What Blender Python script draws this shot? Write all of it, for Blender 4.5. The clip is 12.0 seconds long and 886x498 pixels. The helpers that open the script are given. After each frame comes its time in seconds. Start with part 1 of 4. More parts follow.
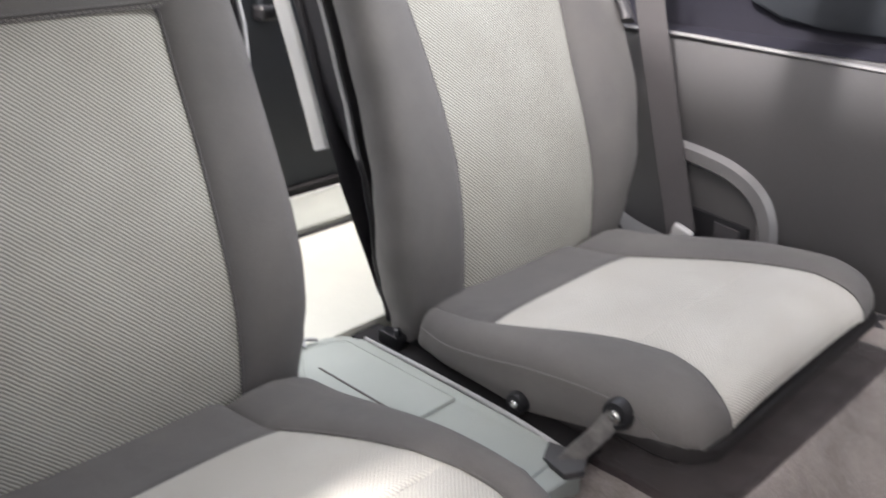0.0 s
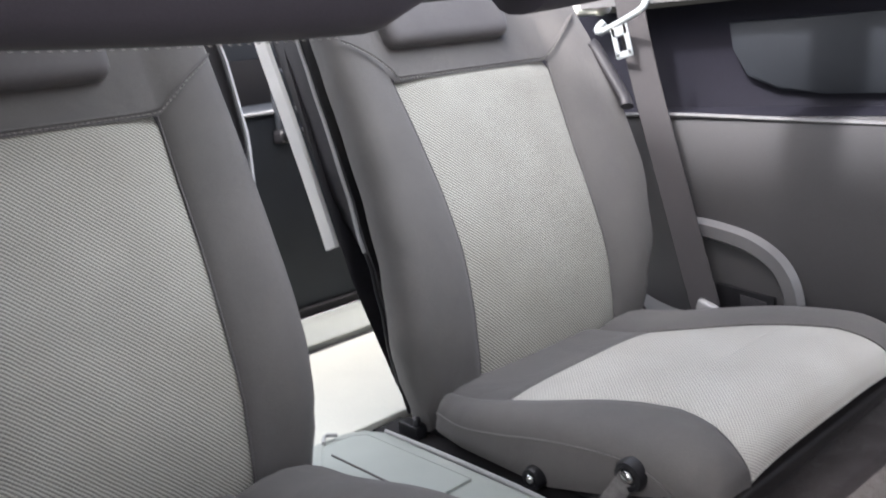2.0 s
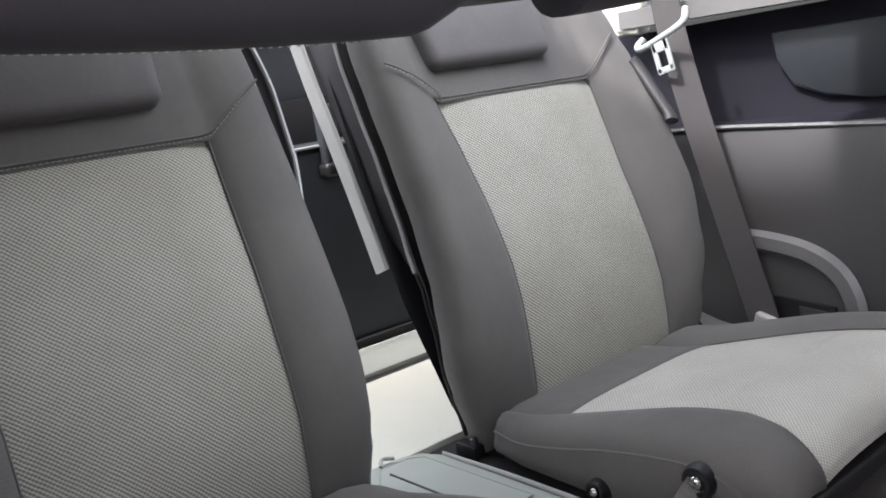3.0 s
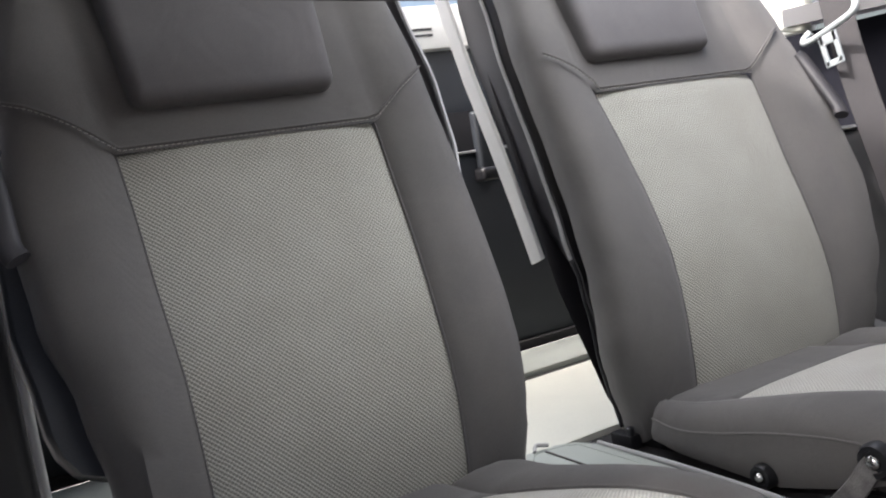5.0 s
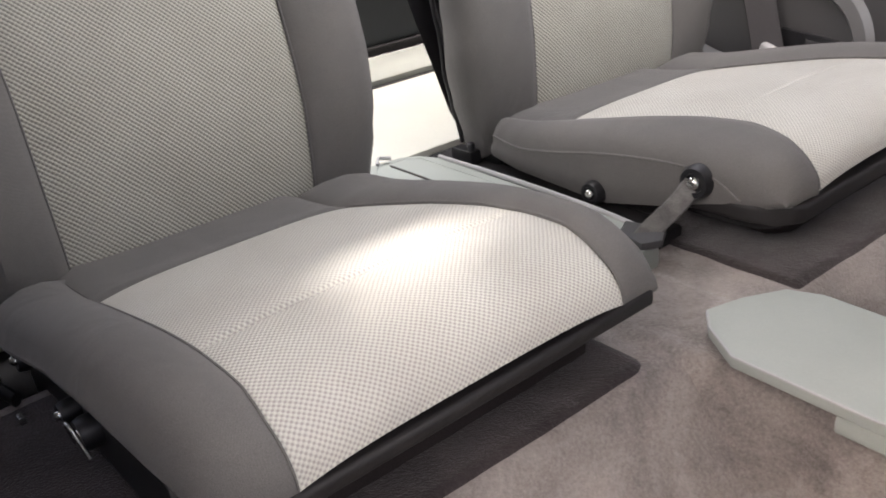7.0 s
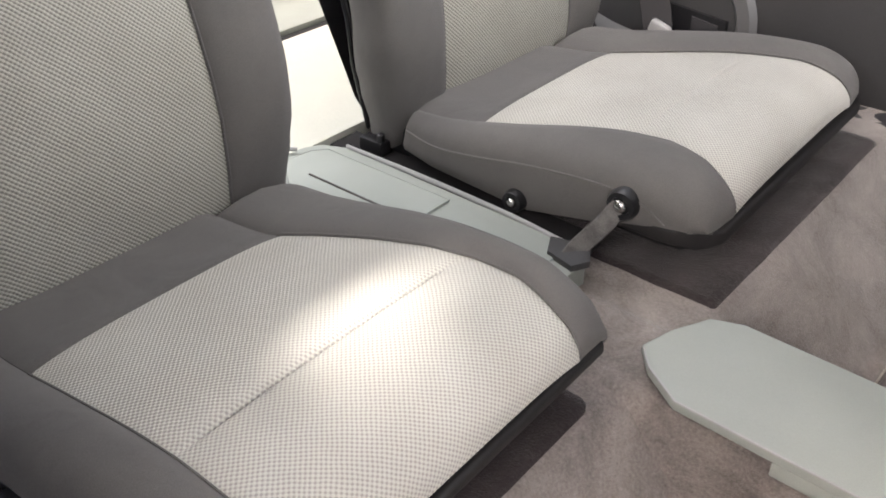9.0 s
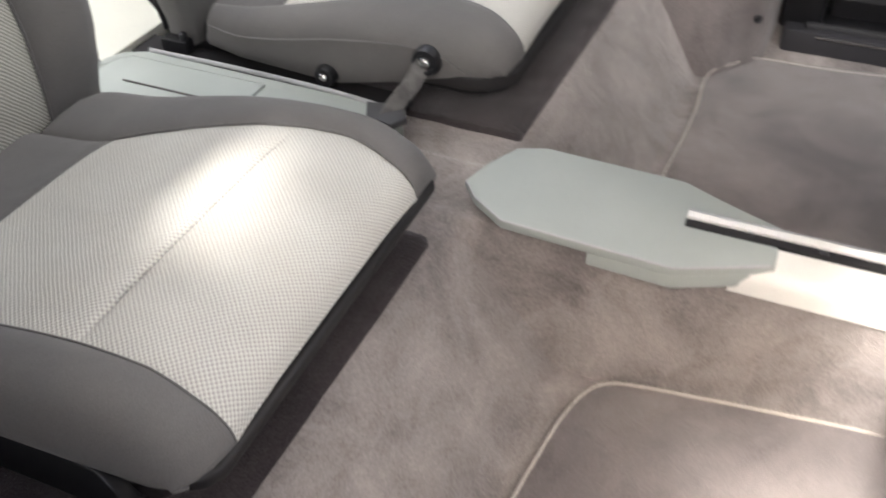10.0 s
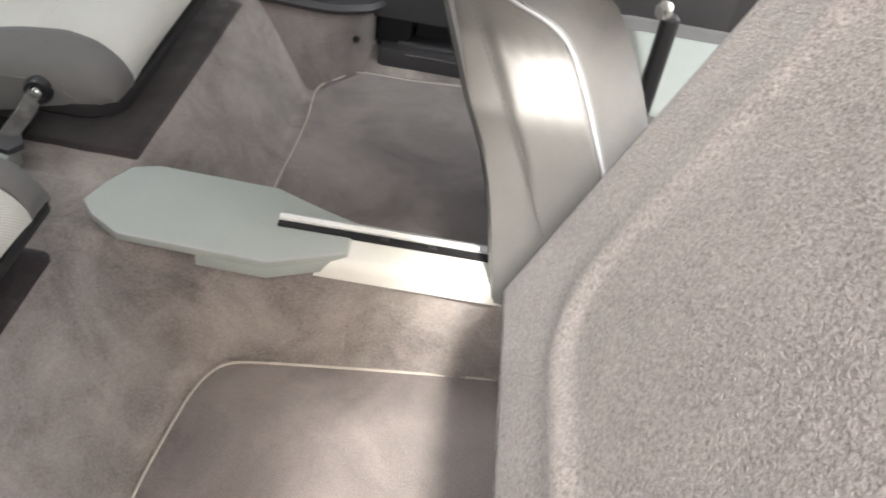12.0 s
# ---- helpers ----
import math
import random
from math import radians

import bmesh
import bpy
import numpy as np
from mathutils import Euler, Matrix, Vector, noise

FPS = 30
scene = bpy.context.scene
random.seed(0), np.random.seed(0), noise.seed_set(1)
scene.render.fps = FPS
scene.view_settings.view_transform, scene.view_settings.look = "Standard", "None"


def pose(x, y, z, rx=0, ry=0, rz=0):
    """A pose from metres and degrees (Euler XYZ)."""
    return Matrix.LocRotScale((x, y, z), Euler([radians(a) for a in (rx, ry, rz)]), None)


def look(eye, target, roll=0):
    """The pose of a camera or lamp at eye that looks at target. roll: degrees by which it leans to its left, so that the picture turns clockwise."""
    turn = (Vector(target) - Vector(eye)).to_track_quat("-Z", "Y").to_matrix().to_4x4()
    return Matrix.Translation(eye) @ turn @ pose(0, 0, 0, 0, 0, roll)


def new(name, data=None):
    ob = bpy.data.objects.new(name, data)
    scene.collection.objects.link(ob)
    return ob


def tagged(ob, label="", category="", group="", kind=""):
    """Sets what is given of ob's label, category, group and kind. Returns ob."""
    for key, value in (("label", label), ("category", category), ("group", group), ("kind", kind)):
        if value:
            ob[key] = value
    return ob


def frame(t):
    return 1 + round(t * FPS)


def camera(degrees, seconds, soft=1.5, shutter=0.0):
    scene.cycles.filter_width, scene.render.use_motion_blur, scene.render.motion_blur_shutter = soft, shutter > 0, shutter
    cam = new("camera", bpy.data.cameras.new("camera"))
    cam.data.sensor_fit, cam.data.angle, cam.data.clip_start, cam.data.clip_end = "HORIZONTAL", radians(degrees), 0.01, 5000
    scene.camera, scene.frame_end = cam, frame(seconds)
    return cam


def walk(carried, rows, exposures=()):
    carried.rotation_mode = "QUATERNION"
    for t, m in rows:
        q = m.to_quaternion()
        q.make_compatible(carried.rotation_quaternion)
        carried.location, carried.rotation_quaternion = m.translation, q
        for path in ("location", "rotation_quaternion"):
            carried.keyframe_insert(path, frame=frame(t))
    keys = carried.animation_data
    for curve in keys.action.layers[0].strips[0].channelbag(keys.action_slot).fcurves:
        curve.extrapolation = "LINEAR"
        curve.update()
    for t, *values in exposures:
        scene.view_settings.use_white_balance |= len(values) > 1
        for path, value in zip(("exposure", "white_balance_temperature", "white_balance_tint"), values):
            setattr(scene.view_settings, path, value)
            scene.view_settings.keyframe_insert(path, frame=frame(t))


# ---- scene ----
cam = camera(52.9, 12.0, soft=1.8, shutter=0.4)
PATH = [
    (0, (0.371, -0.567, 0.854), (-0.922, 0.745, 0.075), 0.1),
    (0.5, (0.401, -0.556, 0.839), (-1.081, 0.647, 0.243), -1.8),
    (1, (0.429, -0.547, 0.843), (-1.044, 0.699, 0.314), -3.0),
    (1.5, (0.433, -0.535, 0.807), (-0.99, 0.734, 0.203), -3.5),
    (2, (0.466, -0.532, 0.771), (-1.001, 0.746, 0.306), -5.9),
    (2.5, (0.472, -0.536, 0.748), (-1.079, 0.679, 0.402), -7.9),
    (2.7, (0.457, -0.542, 0.737), (-1.08, 0.688, 0.386), -8.7),
    (4.3, (0.48, -0.555, 0.66), (-1.125, 0.624, 0.47), -9.1),
    (4.5, (0.464, -0.575, 0.645), (-1.175, 0.558, 0.477), -8.9),
    (5, (0.467, -0.583, 0.64), (-1.264, 0.4, 0.448), -9.2),
    (5.5, (0.46, -0.586, 0.64), (-1.267, 0.371, 0.324), -9.3),
    (6, (0.462, -0.58, 0.635), (-1.198, 0.387, 0.08), -9.1),
    (6.5, (0.458, -0.583, 0.634), (-1.109, 0.431, -0.084), -9.0),
    (7, (0.438, -0.595, 0.653), (-0.972, 0.529, -0.211), -5.0),
    (7.5, (0.402, -0.616, 0.692), (-0.902, 0.601, -0.214), -2.7),
    (7.7, (0.393, -0.609, 0.701), (-0.85, 0.644, -0.24), -2.8),
    (9.3, (0.289, -0.613, 0.803), (-0.716, 0.686, -0.338), 0.7),
    (9.5, (0.304, -0.642, 0.794), (-0.633, 0.685, -0.374), 0.2),
    (10, (0.326, -0.717, 0.822), (-0.296, 0.672, -0.475), -1.2),
    (10.5, (0.325, -0.803, 0.855), (-0.092, 0.62, -0.488), 0.4),
    (11, (0.379, -0.852, 0.917), (0.15, 0.679, -0.35), 4.9),
    (11.5, (0.464, -0.843, 0.942), (0.344, 0.711, -0.311), 9.2),
    (12, (0.455, -0.837, 0.964), (0.503, 0.71, -0.302), 10.7),
]
walk(cam, [(t, look(eye, target, roll)) for t, eye, target, roll in PATH], exposures=[(0, 1.55, 6350, 14), (0.5, 1.8, 6100, 20), (1, 1.05, 6150, 22), (1.5, 1.4, 6150, 17), (2, 1.4, 6050, 14), (2.5, 1.05, 6050, 12), (4.5, 1.35, 6350, 12), (5, 1.12, 6250, 13), (5.5, 1.15, 6250, 14), (6.0, 1.22, 6350, 16), (6.5, 1.45, 6500, 17), (7, 1.65, 6600, 15), (7.5, 1.7, 6650, 13), (9.5, 1.63, 6550, 13), (10.5, 1.75, 6400, 9), (11, 1.48, 6450, 8), (11.5, 1.53, 6400, 8), (12, 1.45, 6400, 8)])

# ---------------------------------------------------------------- light
world = bpy.data.worlds.new("sky_world")
scene.world = world
world.use_nodes = True
wn = world.node_tree
sky = wn.nodes.new("ShaderNodeTexSky")
sky.sky_type = "NISHITA"
sky.sun_disc = False
SUN_FROM = Vector((0.045, -0.60, 0.77)).normalized()
sky.sun_elevation = math.asin(SUN_FROM.z)
sky.sun_rotation = math.atan2(SUN_FROM.x, SUN_FROM.y)
sky.air_density, sky.dust_density, sky.ozone_density = 1.0, 7.0, 0.4
bg = wn.nodes["Background"]
bg.inputs["Strength"].default_value = 0.15
wn.links.new(sky.outputs["Color"], bg.inputs["Color"])
sun_data = bpy.data.lights.new("sun", "SUN")
sun_data.energy, sun_data.angle, sun_data.color = 2.8, radians(5.5), (1.0, 0.955, 0.90)
sun = new("sun", sun_data)
sun.matrix_world = look(SUN_FROM * 6, (0, 0, 0))
# daylight through the rear window opening
glass_data = bpy.data.lights.new("rear_window_daylight", "AREA")
glass_data.shape, glass_data.size, glass_data.size_y, glass_data.energy = "RECTANGLE", 1.3, 0.45, 7
glass_data.color = (1.0, 0.99, 0.95)
glass_light = new("rear_window_daylight", glass_data)
glass_light.matrix_world = look((-1.32, 0.15, 1.38), (-0.45, 0.15, 0.3))

# unseen fill lamp ahead of the seats, added in the windscreen's place
front_fill_data = bpy.data.lights.new("front_fill_lamp", "AREA")
front_fill_data.shape, front_fill_data.size, front_fill_data.size_y, front_fill_data.energy = "RECTANGLE", 0.9, 0.4, 5.6
front_fill_data.color = (1.0, 0.98, 0.95)
front_fill_light = new("front_fill_lamp", front_fill_data)
front_fill_light.matrix_world = look((1.2, 0.50, 1.12), (-0.3, 0.45, 0.3))
# unseen fill lamp added at the far side to brighten the far backrest
far_fill_data = bpy.data.lights.new("far_fill_lamp", "AREA")
far_fill_data.shape, far_fill_data.size, far_fill_data.size_y, far_fill_data.energy = "RECTANGLE", 0.7, 0.3, 1.0
far_fill_data.color = (1.0, 0.985, 0.95)
far_fill_light = new("far_fill_lamp", far_fill_data)
far_fill_light.matrix_world = look((0.55, 1.02, 1.05), (-0.5, 0.45, 0.5))

# unseen fill lamp added under the cabin top to brighten cushions and backrests
top_fill_data = bpy.data.lights.new("top_fill_lamp", "AREA")
top_fill_data.shape, top_fill_data.size, top_fill_data.size_y, top_fill_data.energy = "RECTANGLE", 0.5, 0.5, 2.8
top_fill_data.color = (1.0, 0.985, 0.955)
top_fill_light = new("top_fill_lamp", top_fill_data)
top_fill_light.matrix_world = look((-0.38, 0.36, 1.195), (-0.72, 0.36, 0.3))

# unseen fill lamp added at the near side to brighten the far seat
near_fill_data = bpy.data.lights.new("near_fill_lamp", "AREA")
near_fill_data.shape, near_fill_data.size, near_fill_data.size_y, near_fill_data.energy = "RECTANGLE", 0.42, 0.5, 0.6
near_fill_data.spread = radians(65)
near_fill_data.color = (1.0, 0.975, 0.95)
near_fill_light = new("near_fill_lamp", near_fill_data)
near_fill_light.matrix_world = look((0.08, -0.95, 0.86), (-0.12, 0.36, 0.28))

# ---------------------------------------------------------------- materials
def nodes_of(name):
    m = bpy.data.materials.new(name)
    m.use_nodes = True
    t = m.node_tree
    return m, t, t.nodes["Principled BSDF"]


def add(t, kind, **values):
    n = t.nodes.new(kind)
    for k, v in values.items():
        n.inputs[k].default_value = v
    return n


def math_node(t, op, a, b=None):
    n = t.nodes.new("ShaderNodeMath")
    n.operation = op
    for i, v in enumerate((a, b)):
        if v is None:
            continue
        if isinstance(v, (int, float)):
            n.inputs[i].default_value = v
        else:
            t.links.new(v, n.inputs[i])
    return n.outputs[0]


def mix_color(t, fac, a, b):
    n = t.nodes.new("ShaderNodeMix")
    n.data_type = "RGBA"
    for i, v in ((0, fac), (6, a), (7, b)):
        if isinstance(v, (int, float)):
            n.inputs[i].default_value = v
        elif isinstance(v, tuple):
            n.inputs[i].default_value = (*v, 1)
        else:
            t.links.new(v, n.inputs[i])
    return n.outputs[2]


def ramp(t, src, lo, hi):
    n = t.nodes.new("ShaderNodeMapRange")
    n.inputs["From Min"].default_value, n.inputs["From Max"].default_value = lo, hi
    t.links.new(src, n.inputs["Value"])
    return n.outputs["Result"]


def surface(name, color, rough=0.5, metal=0.0, grain=400.0, spread=0.15, wide=6.0, patch=0.15, bump=0.15, depth=0.0006, sheen=0.0, spec=0.5):
    """A plain surface with fine grain, broad patches and a slight relief."""
    m, t, p = nodes_of(name)
    co = t.nodes.new("ShaderNodeTexCoord").outputs["Object"]
    fine = add(t, "ShaderNodeTexNoise", Scale=grain, Detail=3.0, Roughness=0.6)
    broad = add(t, "ShaderNodeTexNoise", Scale=wide, Detail=4.0, Roughness=0.55)
    t.links.new(co, fine.inputs["Vector"])
    t.links.new(co, broad.inputs["Vector"])
    dark = tuple(c * (1 - spread) for c in color)
    light = tuple(min(1, c * (1 + spread)) for c in color)
    c1 = mix_color(t, ramp(t, fine.outputs["Fac"], 0.3, 0.7), dark, light)
    stained = mix_color(t, ramp(t, broad.outputs["Fac"], 0.35, 0.7), (1 - patch,) * 3, (1 + patch * 0.4,) * 3)
    mul = t.nodes.new("ShaderNodeMix")
    mul.data_type, mul.blend_type = "RGBA", "MULTIPLY"
    mul.inputs[0].default_value = 1
    t.links.new(c1, mul.inputs[6])
    t.links.new(stained, mul.inputs[7])
    t.links.new(mul.outputs[2], p.inputs["Base Color"])
    p.inputs["Roughness"].default_value = rough
    p.inputs["Metallic"].default_value = metal
    p.inputs["Specular IOR Level"].default_value = spec
    p.inputs["Sheen Weight"].default_value = sheen
    b = add(t, "ShaderNodeBump", Strength=bump, Distance=depth)
    t.links.new(fine.outputs["Fac"], b.inputs["Height"])
    t.links.new(b.outputs["Normal"], p.inputs["Normal"])
    return m


def woven(name, light, dark, pitch=0.0024, rough=0.75, lean=0.5):
    """Open basket weave: rows of pale knots on a darker ground; lean above one half draws the knots into slanting ribs. UV is in metres."""
    m, t, p = nodes_of(name)
    uv = t.nodes.new("ShaderNodeTexCoord").outputs["UV"]
    sep = t.nodes.new("ShaderNodeSeparateXYZ")
    t.links.new(uv, sep.inputs[0])
    k = math.pi / pitch
    drift = add(t, "ShaderNodeTexNoise", Scale=55.0, Detail=2.0)
    t.links.new(uv, drift.inputs["Vector"])
    parted = t.nodes.new("ShaderNodeSeparateXYZ")
    t.links.new(drift.outputs["Color"], parted.inputs[0])
    s = math_node(t, "ADD", sep.outputs[0], math_node(t, "MULTIPLY", parted.outputs[0], 0.002))
    d = math_node(t, "ADD", sep.outputs[1], math_node(t, "MULTIPLY", parted.outputs[1], 0.002))
    rise = math_node(t, "COSINE", math_node(t, "MULTIPLY", math_node(t, "SUBTRACT", s, d), k))
    fall = math_node(t, "COSINE", math_node(t, "MULTIPLY", math_node(t, "ADD", s, d), k))
    knots = math_node(t, "SUBTRACT", math_node(t, "MULTIPLY", rise, lean), math_node(t, "MULTIPLY", fall, 1 - lean))
    yarn = add(t, "ShaderNodeTexNoise", Scale=1500.0, Detail=2.0)
    broad = add(t, "ShaderNodeTexNoise", Scale=9.0, Detail=3.0)
    t.links.new(uv, yarn.inputs["Vector"])
    t.links.new(uv, broad.inputs["Vector"])
    h = math_node(t, "ADD", knots, math_node(t, "MULTIPLY", yarn.outputs["Fac"], 0.5))
    c = mix_color(t, ramp(t, h, -0.5, 0.6), dark, light)
    worn = mix_color(t, ramp(t, broad.outputs["Fac"], 0.35, 0.7), (0.88, 0.87, 0.86), (1.0, 1.0, 1.0))
    mul = t.nodes.new("ShaderNodeMix")
    mul.data_type, mul.blend_type = "RGBA", "MULTIPLY"
    mul.inputs[0].default_value = 1
    t.links.new(c, mul.inputs[6])
    t.links.new(worn, mul.inputs[7])
    t.links.new(mul.outputs[2], p.inputs["Base Color"])
    p.inputs["Roughness"].default_value = rough
    p.inputs["Sheen Weight"].default_value = 0.15
    b = add(t, "ShaderNodeBump", Strength=0.5, Distance=0.0008)
    t.links.new(h, b.inputs["Height"])
    t.links.new(b.outputs["Normal"], p.inputs["Normal"])
    return m


def twill(name, color, rough=0.8, spread=0.22, pitch=0.0021):
    """Plain seat cloth: fine slanting ribs, yarn grain and faint creases and worn patches."""
    m, t, p = nodes_of(name)
    co = t.nodes.new("ShaderNodeTexCoord").outputs["Object"]
    sep = t.nodes.new("ShaderNodeSeparateXYZ")
    t.links.new(co, sep.inputs[0])
    slant = math_node(t, "ADD", math_node(t, "ADD", sep.outputs[0], math_node(t, "MULTIPLY", sep.outputs[1], 0.8)), math_node(t, "MULTIPLY", sep.outputs[2], 0.6))
    rib = math_node(t, "SINE", math_node(t, "MULTIPLY", slant, 2 * math.pi / pitch))
    yarn = add(t, "ShaderNodeTexNoise", Scale=1100.0, Detail=2.0)
    broad = add(t, "ShaderNodeTexNoise", Scale=6.0, Detail=4.0, Roughness=0.6)
    crease = add(t, "ShaderNodeTexNoise", Scale=11.0, Detail=2.0, Distortion=1.2)
    for n in (yarn, broad, crease):
        t.links.new(co, n.inputs["Vector"])
    h = math_node(t, "ADD", math_node(t, "MULTIPLY", rib, 0.04), yarn.outputs["Fac"])
    c1 = mix_color(t, ramp(t, h, 0.2, 0.8), tuple(c * (1 - spread) for c in color), tuple(c * (1 + spread) for c in color))
    worn = mix_color(t, ramp(t, broad.outputs["Fac"], 0.35, 0.7), (0.86, 0.86, 0.87), (1.06, 1.05, 1.04))
    mul = t.nodes.new("ShaderNodeMix")
    mul.data_type, mul.blend_type = "RGBA", "MULTIPLY"
    mul.inputs[0].default_value = 1
    t.links.new(c1, mul.inputs[6])
    t.links.new(worn, mul.inputs[7])
    t.links.new(mul.outputs[2], p.inputs["Base Color"])
    p.inputs["Roughness"].default_value = rough
    p.inputs["Specular IOR Level"].default_value = 0.3
    p.inputs["Sheen Weight"].default_value = 0.12
    fold = add(t, "ShaderNodeBump", Strength=0.35, Distance=0.006)
    t.links.new(crease.outputs["Fac"], fold.inputs["Height"])
    b = add(t, "ShaderNodeBump", Strength=0.35, Distance=0.0006)
    t.links.new(h, b.inputs["Height"])
    t.links.new(fold.outputs["Normal"], b.inputs["Normal"])
    t.links.new(b.outputs["Normal"], p.inputs["Normal"])
    return m


def pile(name, color, tip, grain=260.0, swirl=7.0, fibre=0.62, lo=0.36, hi=0.76):
    """Cut-pile carpet: brushed light and dark patches over short fibres."""
    m, t, p = nodes_of(name)
    co = t.nodes.new("ShaderNodeTexCoord").outputs["Object"]
    fine = add(t, "ShaderNodeTexNoise", Scale=grain, Detail=5.0, Roughness=0.75)
    brushed = add(t, "ShaderNodeTexNoise", Scale=swirl, Detail=6.0, Roughness=0.62, Distortion=0.5)
    tuft = add(t, "ShaderNodeTexVoronoi", Scale=grain * 1.6)
    for n in (fine, brushed, tuft):
        t.links.new(co, n.inputs["Vector"])
    f = math_node(t, "ADD", math_node(t, "MULTIPLY", fine.outputs["Fac"], fibre), math_node(t, "MULTIPLY", brushed.outputs["Fac"], 1.12 - fibre))
    t.links.new(mix_color(t, ramp(t, f, lo, hi), color, tip), p.inputs["Base Color"])
    p.inputs["Roughness"].default_value = 0.95
    p.inputs["Specular IOR Level"].default_value = 0.1
    p.inputs["Sheen Weight"].default_value = 0.35
    p.inputs["Sheen Roughness"].default_value = 0.4
    b = add(t, "ShaderNodeBump", Strength=0.6, Distance=0.0022)
    t.links.new(math_node(t, "ADD", fine.outputs["Fac"], math_node(t, "MULTIPLY", tuft.outputs["Distance"], 0.6)), b.inputs["Height"])
    t.links.new(b.outputs["Normal"], p.inputs["Normal"])
    return m


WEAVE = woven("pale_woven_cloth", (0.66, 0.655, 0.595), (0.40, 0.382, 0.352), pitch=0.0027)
# backrest copy of the weave, leaned into ribs and darkened for weaker light
RIBBED = woven("shaded_ribbed_cloth", (0.47, 0.472, 0.41), (0.185, 0.178, 0.162), pitch=0.0029, lean=0.30)
CLOTH = twill("grey_seat_cloth", (0.138, 0.133, 0.127))
HEADCLOTH = twill("dark_headrest_cloth", (0.138, 0.132, 0.132), 0.7)
VALANCE = surface("brown_black_valance", (0.013, 0.0115, 0.012), 0.6, grain=700, spread=0.3, bump=0.3)
THREAD = surface("pale_thread", (0.36, 0.35, 0.33), 0.6, grain=2000, spread=0.2)
BLACK = surface("black_plastic", (0.012, 0.012, 0.014), 0.42, grain=700, spread=0.3, bump=0.2)
# near-black colour stands in for the dark of gaps and under-seat hollows
VOID = surface("black_gap_fill", (0.01, 0.009, 0.01), 0.9, grain=300, spread=0.3)
# brown-black colour stands in for shade under the seats and in a fold
SHADEFILL = surface("brown_black_shade_fill", (0.030, 0.0245, 0.0245), 0.95, grain=500, spread=0.3, wide=9, patch=0.35, bump=0.3, spec=0.2)
STEEL = surface("bright_steel", (0.62, 0.62, 0.6), 0.25, 1.0, grain=300, spread=0.1, bump=0.05)
SILVER = surface("satin_silver_paint", (0.74, 0.74, 0.72), 0.35, 0.0, grain=500, spread=0.06, bump=0.06)
SHELL = surface("charcoal_shell", (0.042, 0.041, 0.045), 0.5, grain=700, spread=0.2, bump=0.25)
GREENISH = surface("pale_grey_green_plastic", (0.37, 0.40, 0.37), 0.5, grain=900, spread=0.05, wide=10, patch=0.05, bump=0.12)
RUBBER_WHITE = surface("pale_console_paint", (0.72, 0.71, 0.66), 0.4, grain=700, spread=0.04, bump=0.08)
CARPET = pile("taupe_carpet", (0.15, 0.132, 0.124), (0.39, 0.348, 0.324), swirl=9.0, fibre=0.46, lo=0.41, hi=0.72)
MAT = pile("brown_grey_velour_mat", (0.105, 0.092, 0.088), (0.295, 0.258, 0.242), grain=420, swirl=6.0, fibre=0.5, lo=0.40, hi=0.74)
BACKCARPET = pile("mottled_grey_seatback_carpet", (0.115, 0.104, 0.104), (0.35, 0.322, 0.318), grain=290, swirl=24.0, fibre=1.0, lo=0.40, hi=0.70)
# dark pile puts the shade under the rear seats into colour
LEDGESHADE = pile("plum_brown_ledge_shade", (0.020, 0.016, 0.017), (0.072, 0.059, 0.059), swirl=9.0, fibre=0.5, lo=0.38, hi=0.76)
ROPE = surface("pale_rope_edging", (0.54, 0.49, 0.43), 0.8, grain=900, spread=0.25, bump=0.4)
DECK = surface("pale_rear_deck", (0.66, 0.66, 0.58), 0.55, grain=500, spread=0.05, wide=5, patch=0.06)
SILLSTRIP = surface("grey_green_sill_strip", (0.27, 0.285, 0.26), 0.5, grain=500, spread=0.06, wide=5, patch=0.1)
WALLTRIM = surface("slate_rear_trim", (0.020, 0.024, 0.030), 0.6, grain=500, spread=0.15, bump=0.2)
SIDETRIM = surface("grey_side_trim", (0.060, 0.0595, 0.062), 0.6, grain=600, spread=0.1, wide=4, patch=0.1, bump=0.2)
DARKTRIM = surface("blue_black_side_recess", (0.011, 0.011, 0.018), 0.7, grain=500, spread=0.2, spec=0.25)
RIMTRIM = surface("pale_grey_trim", (0.42, 0.42, 0.42), 0.45, grain=600, spread=0.06)
SILLTRIM = surface("mid_grey_sill_trim", (0.16, 0.16, 0.163), 0.45, grain=600, spread=0.06)
BELT = surface("grey_webbing", (0.036, 0.033, 0.035), 0.7, grain=1100, spread=0.25, bump=0.5)
STRAPCLOTH = surface("grey_strap_webbing", (0.12, 0.115, 0.11), 0.6, grain=900, spread=0.35, wide=60, patch=0.4, bump=0.5)
BELTDARK = surface("dark_webbing", (0.03, 0.026, 0.028), 0.7, grain=1100, spread=0.25, bump=0.5)
TONGUE = surface("pale_tongue_plastic", (0.46, 0.50, 0.51), 0.3, grain=400, spread=0.05)
# pale surface of unseen panels, chosen to bounce soft light inside
BOUNCELINING = surface("pale_bounce_cloth", (0.5, 0.49, 0.47), 0.9, grain=500, spread=0.08, bump=0.2)
GUIDE = surface("light_grey_guide_plastic", (0.45, 0.46, 0.48), 0.4, grain=600, spread=0.06)
VINYL = surface("satin_grey_vinyl", (0.18, 0.176, 0.17), 0.36, grain=500, spread=0.06, bump=0.12)
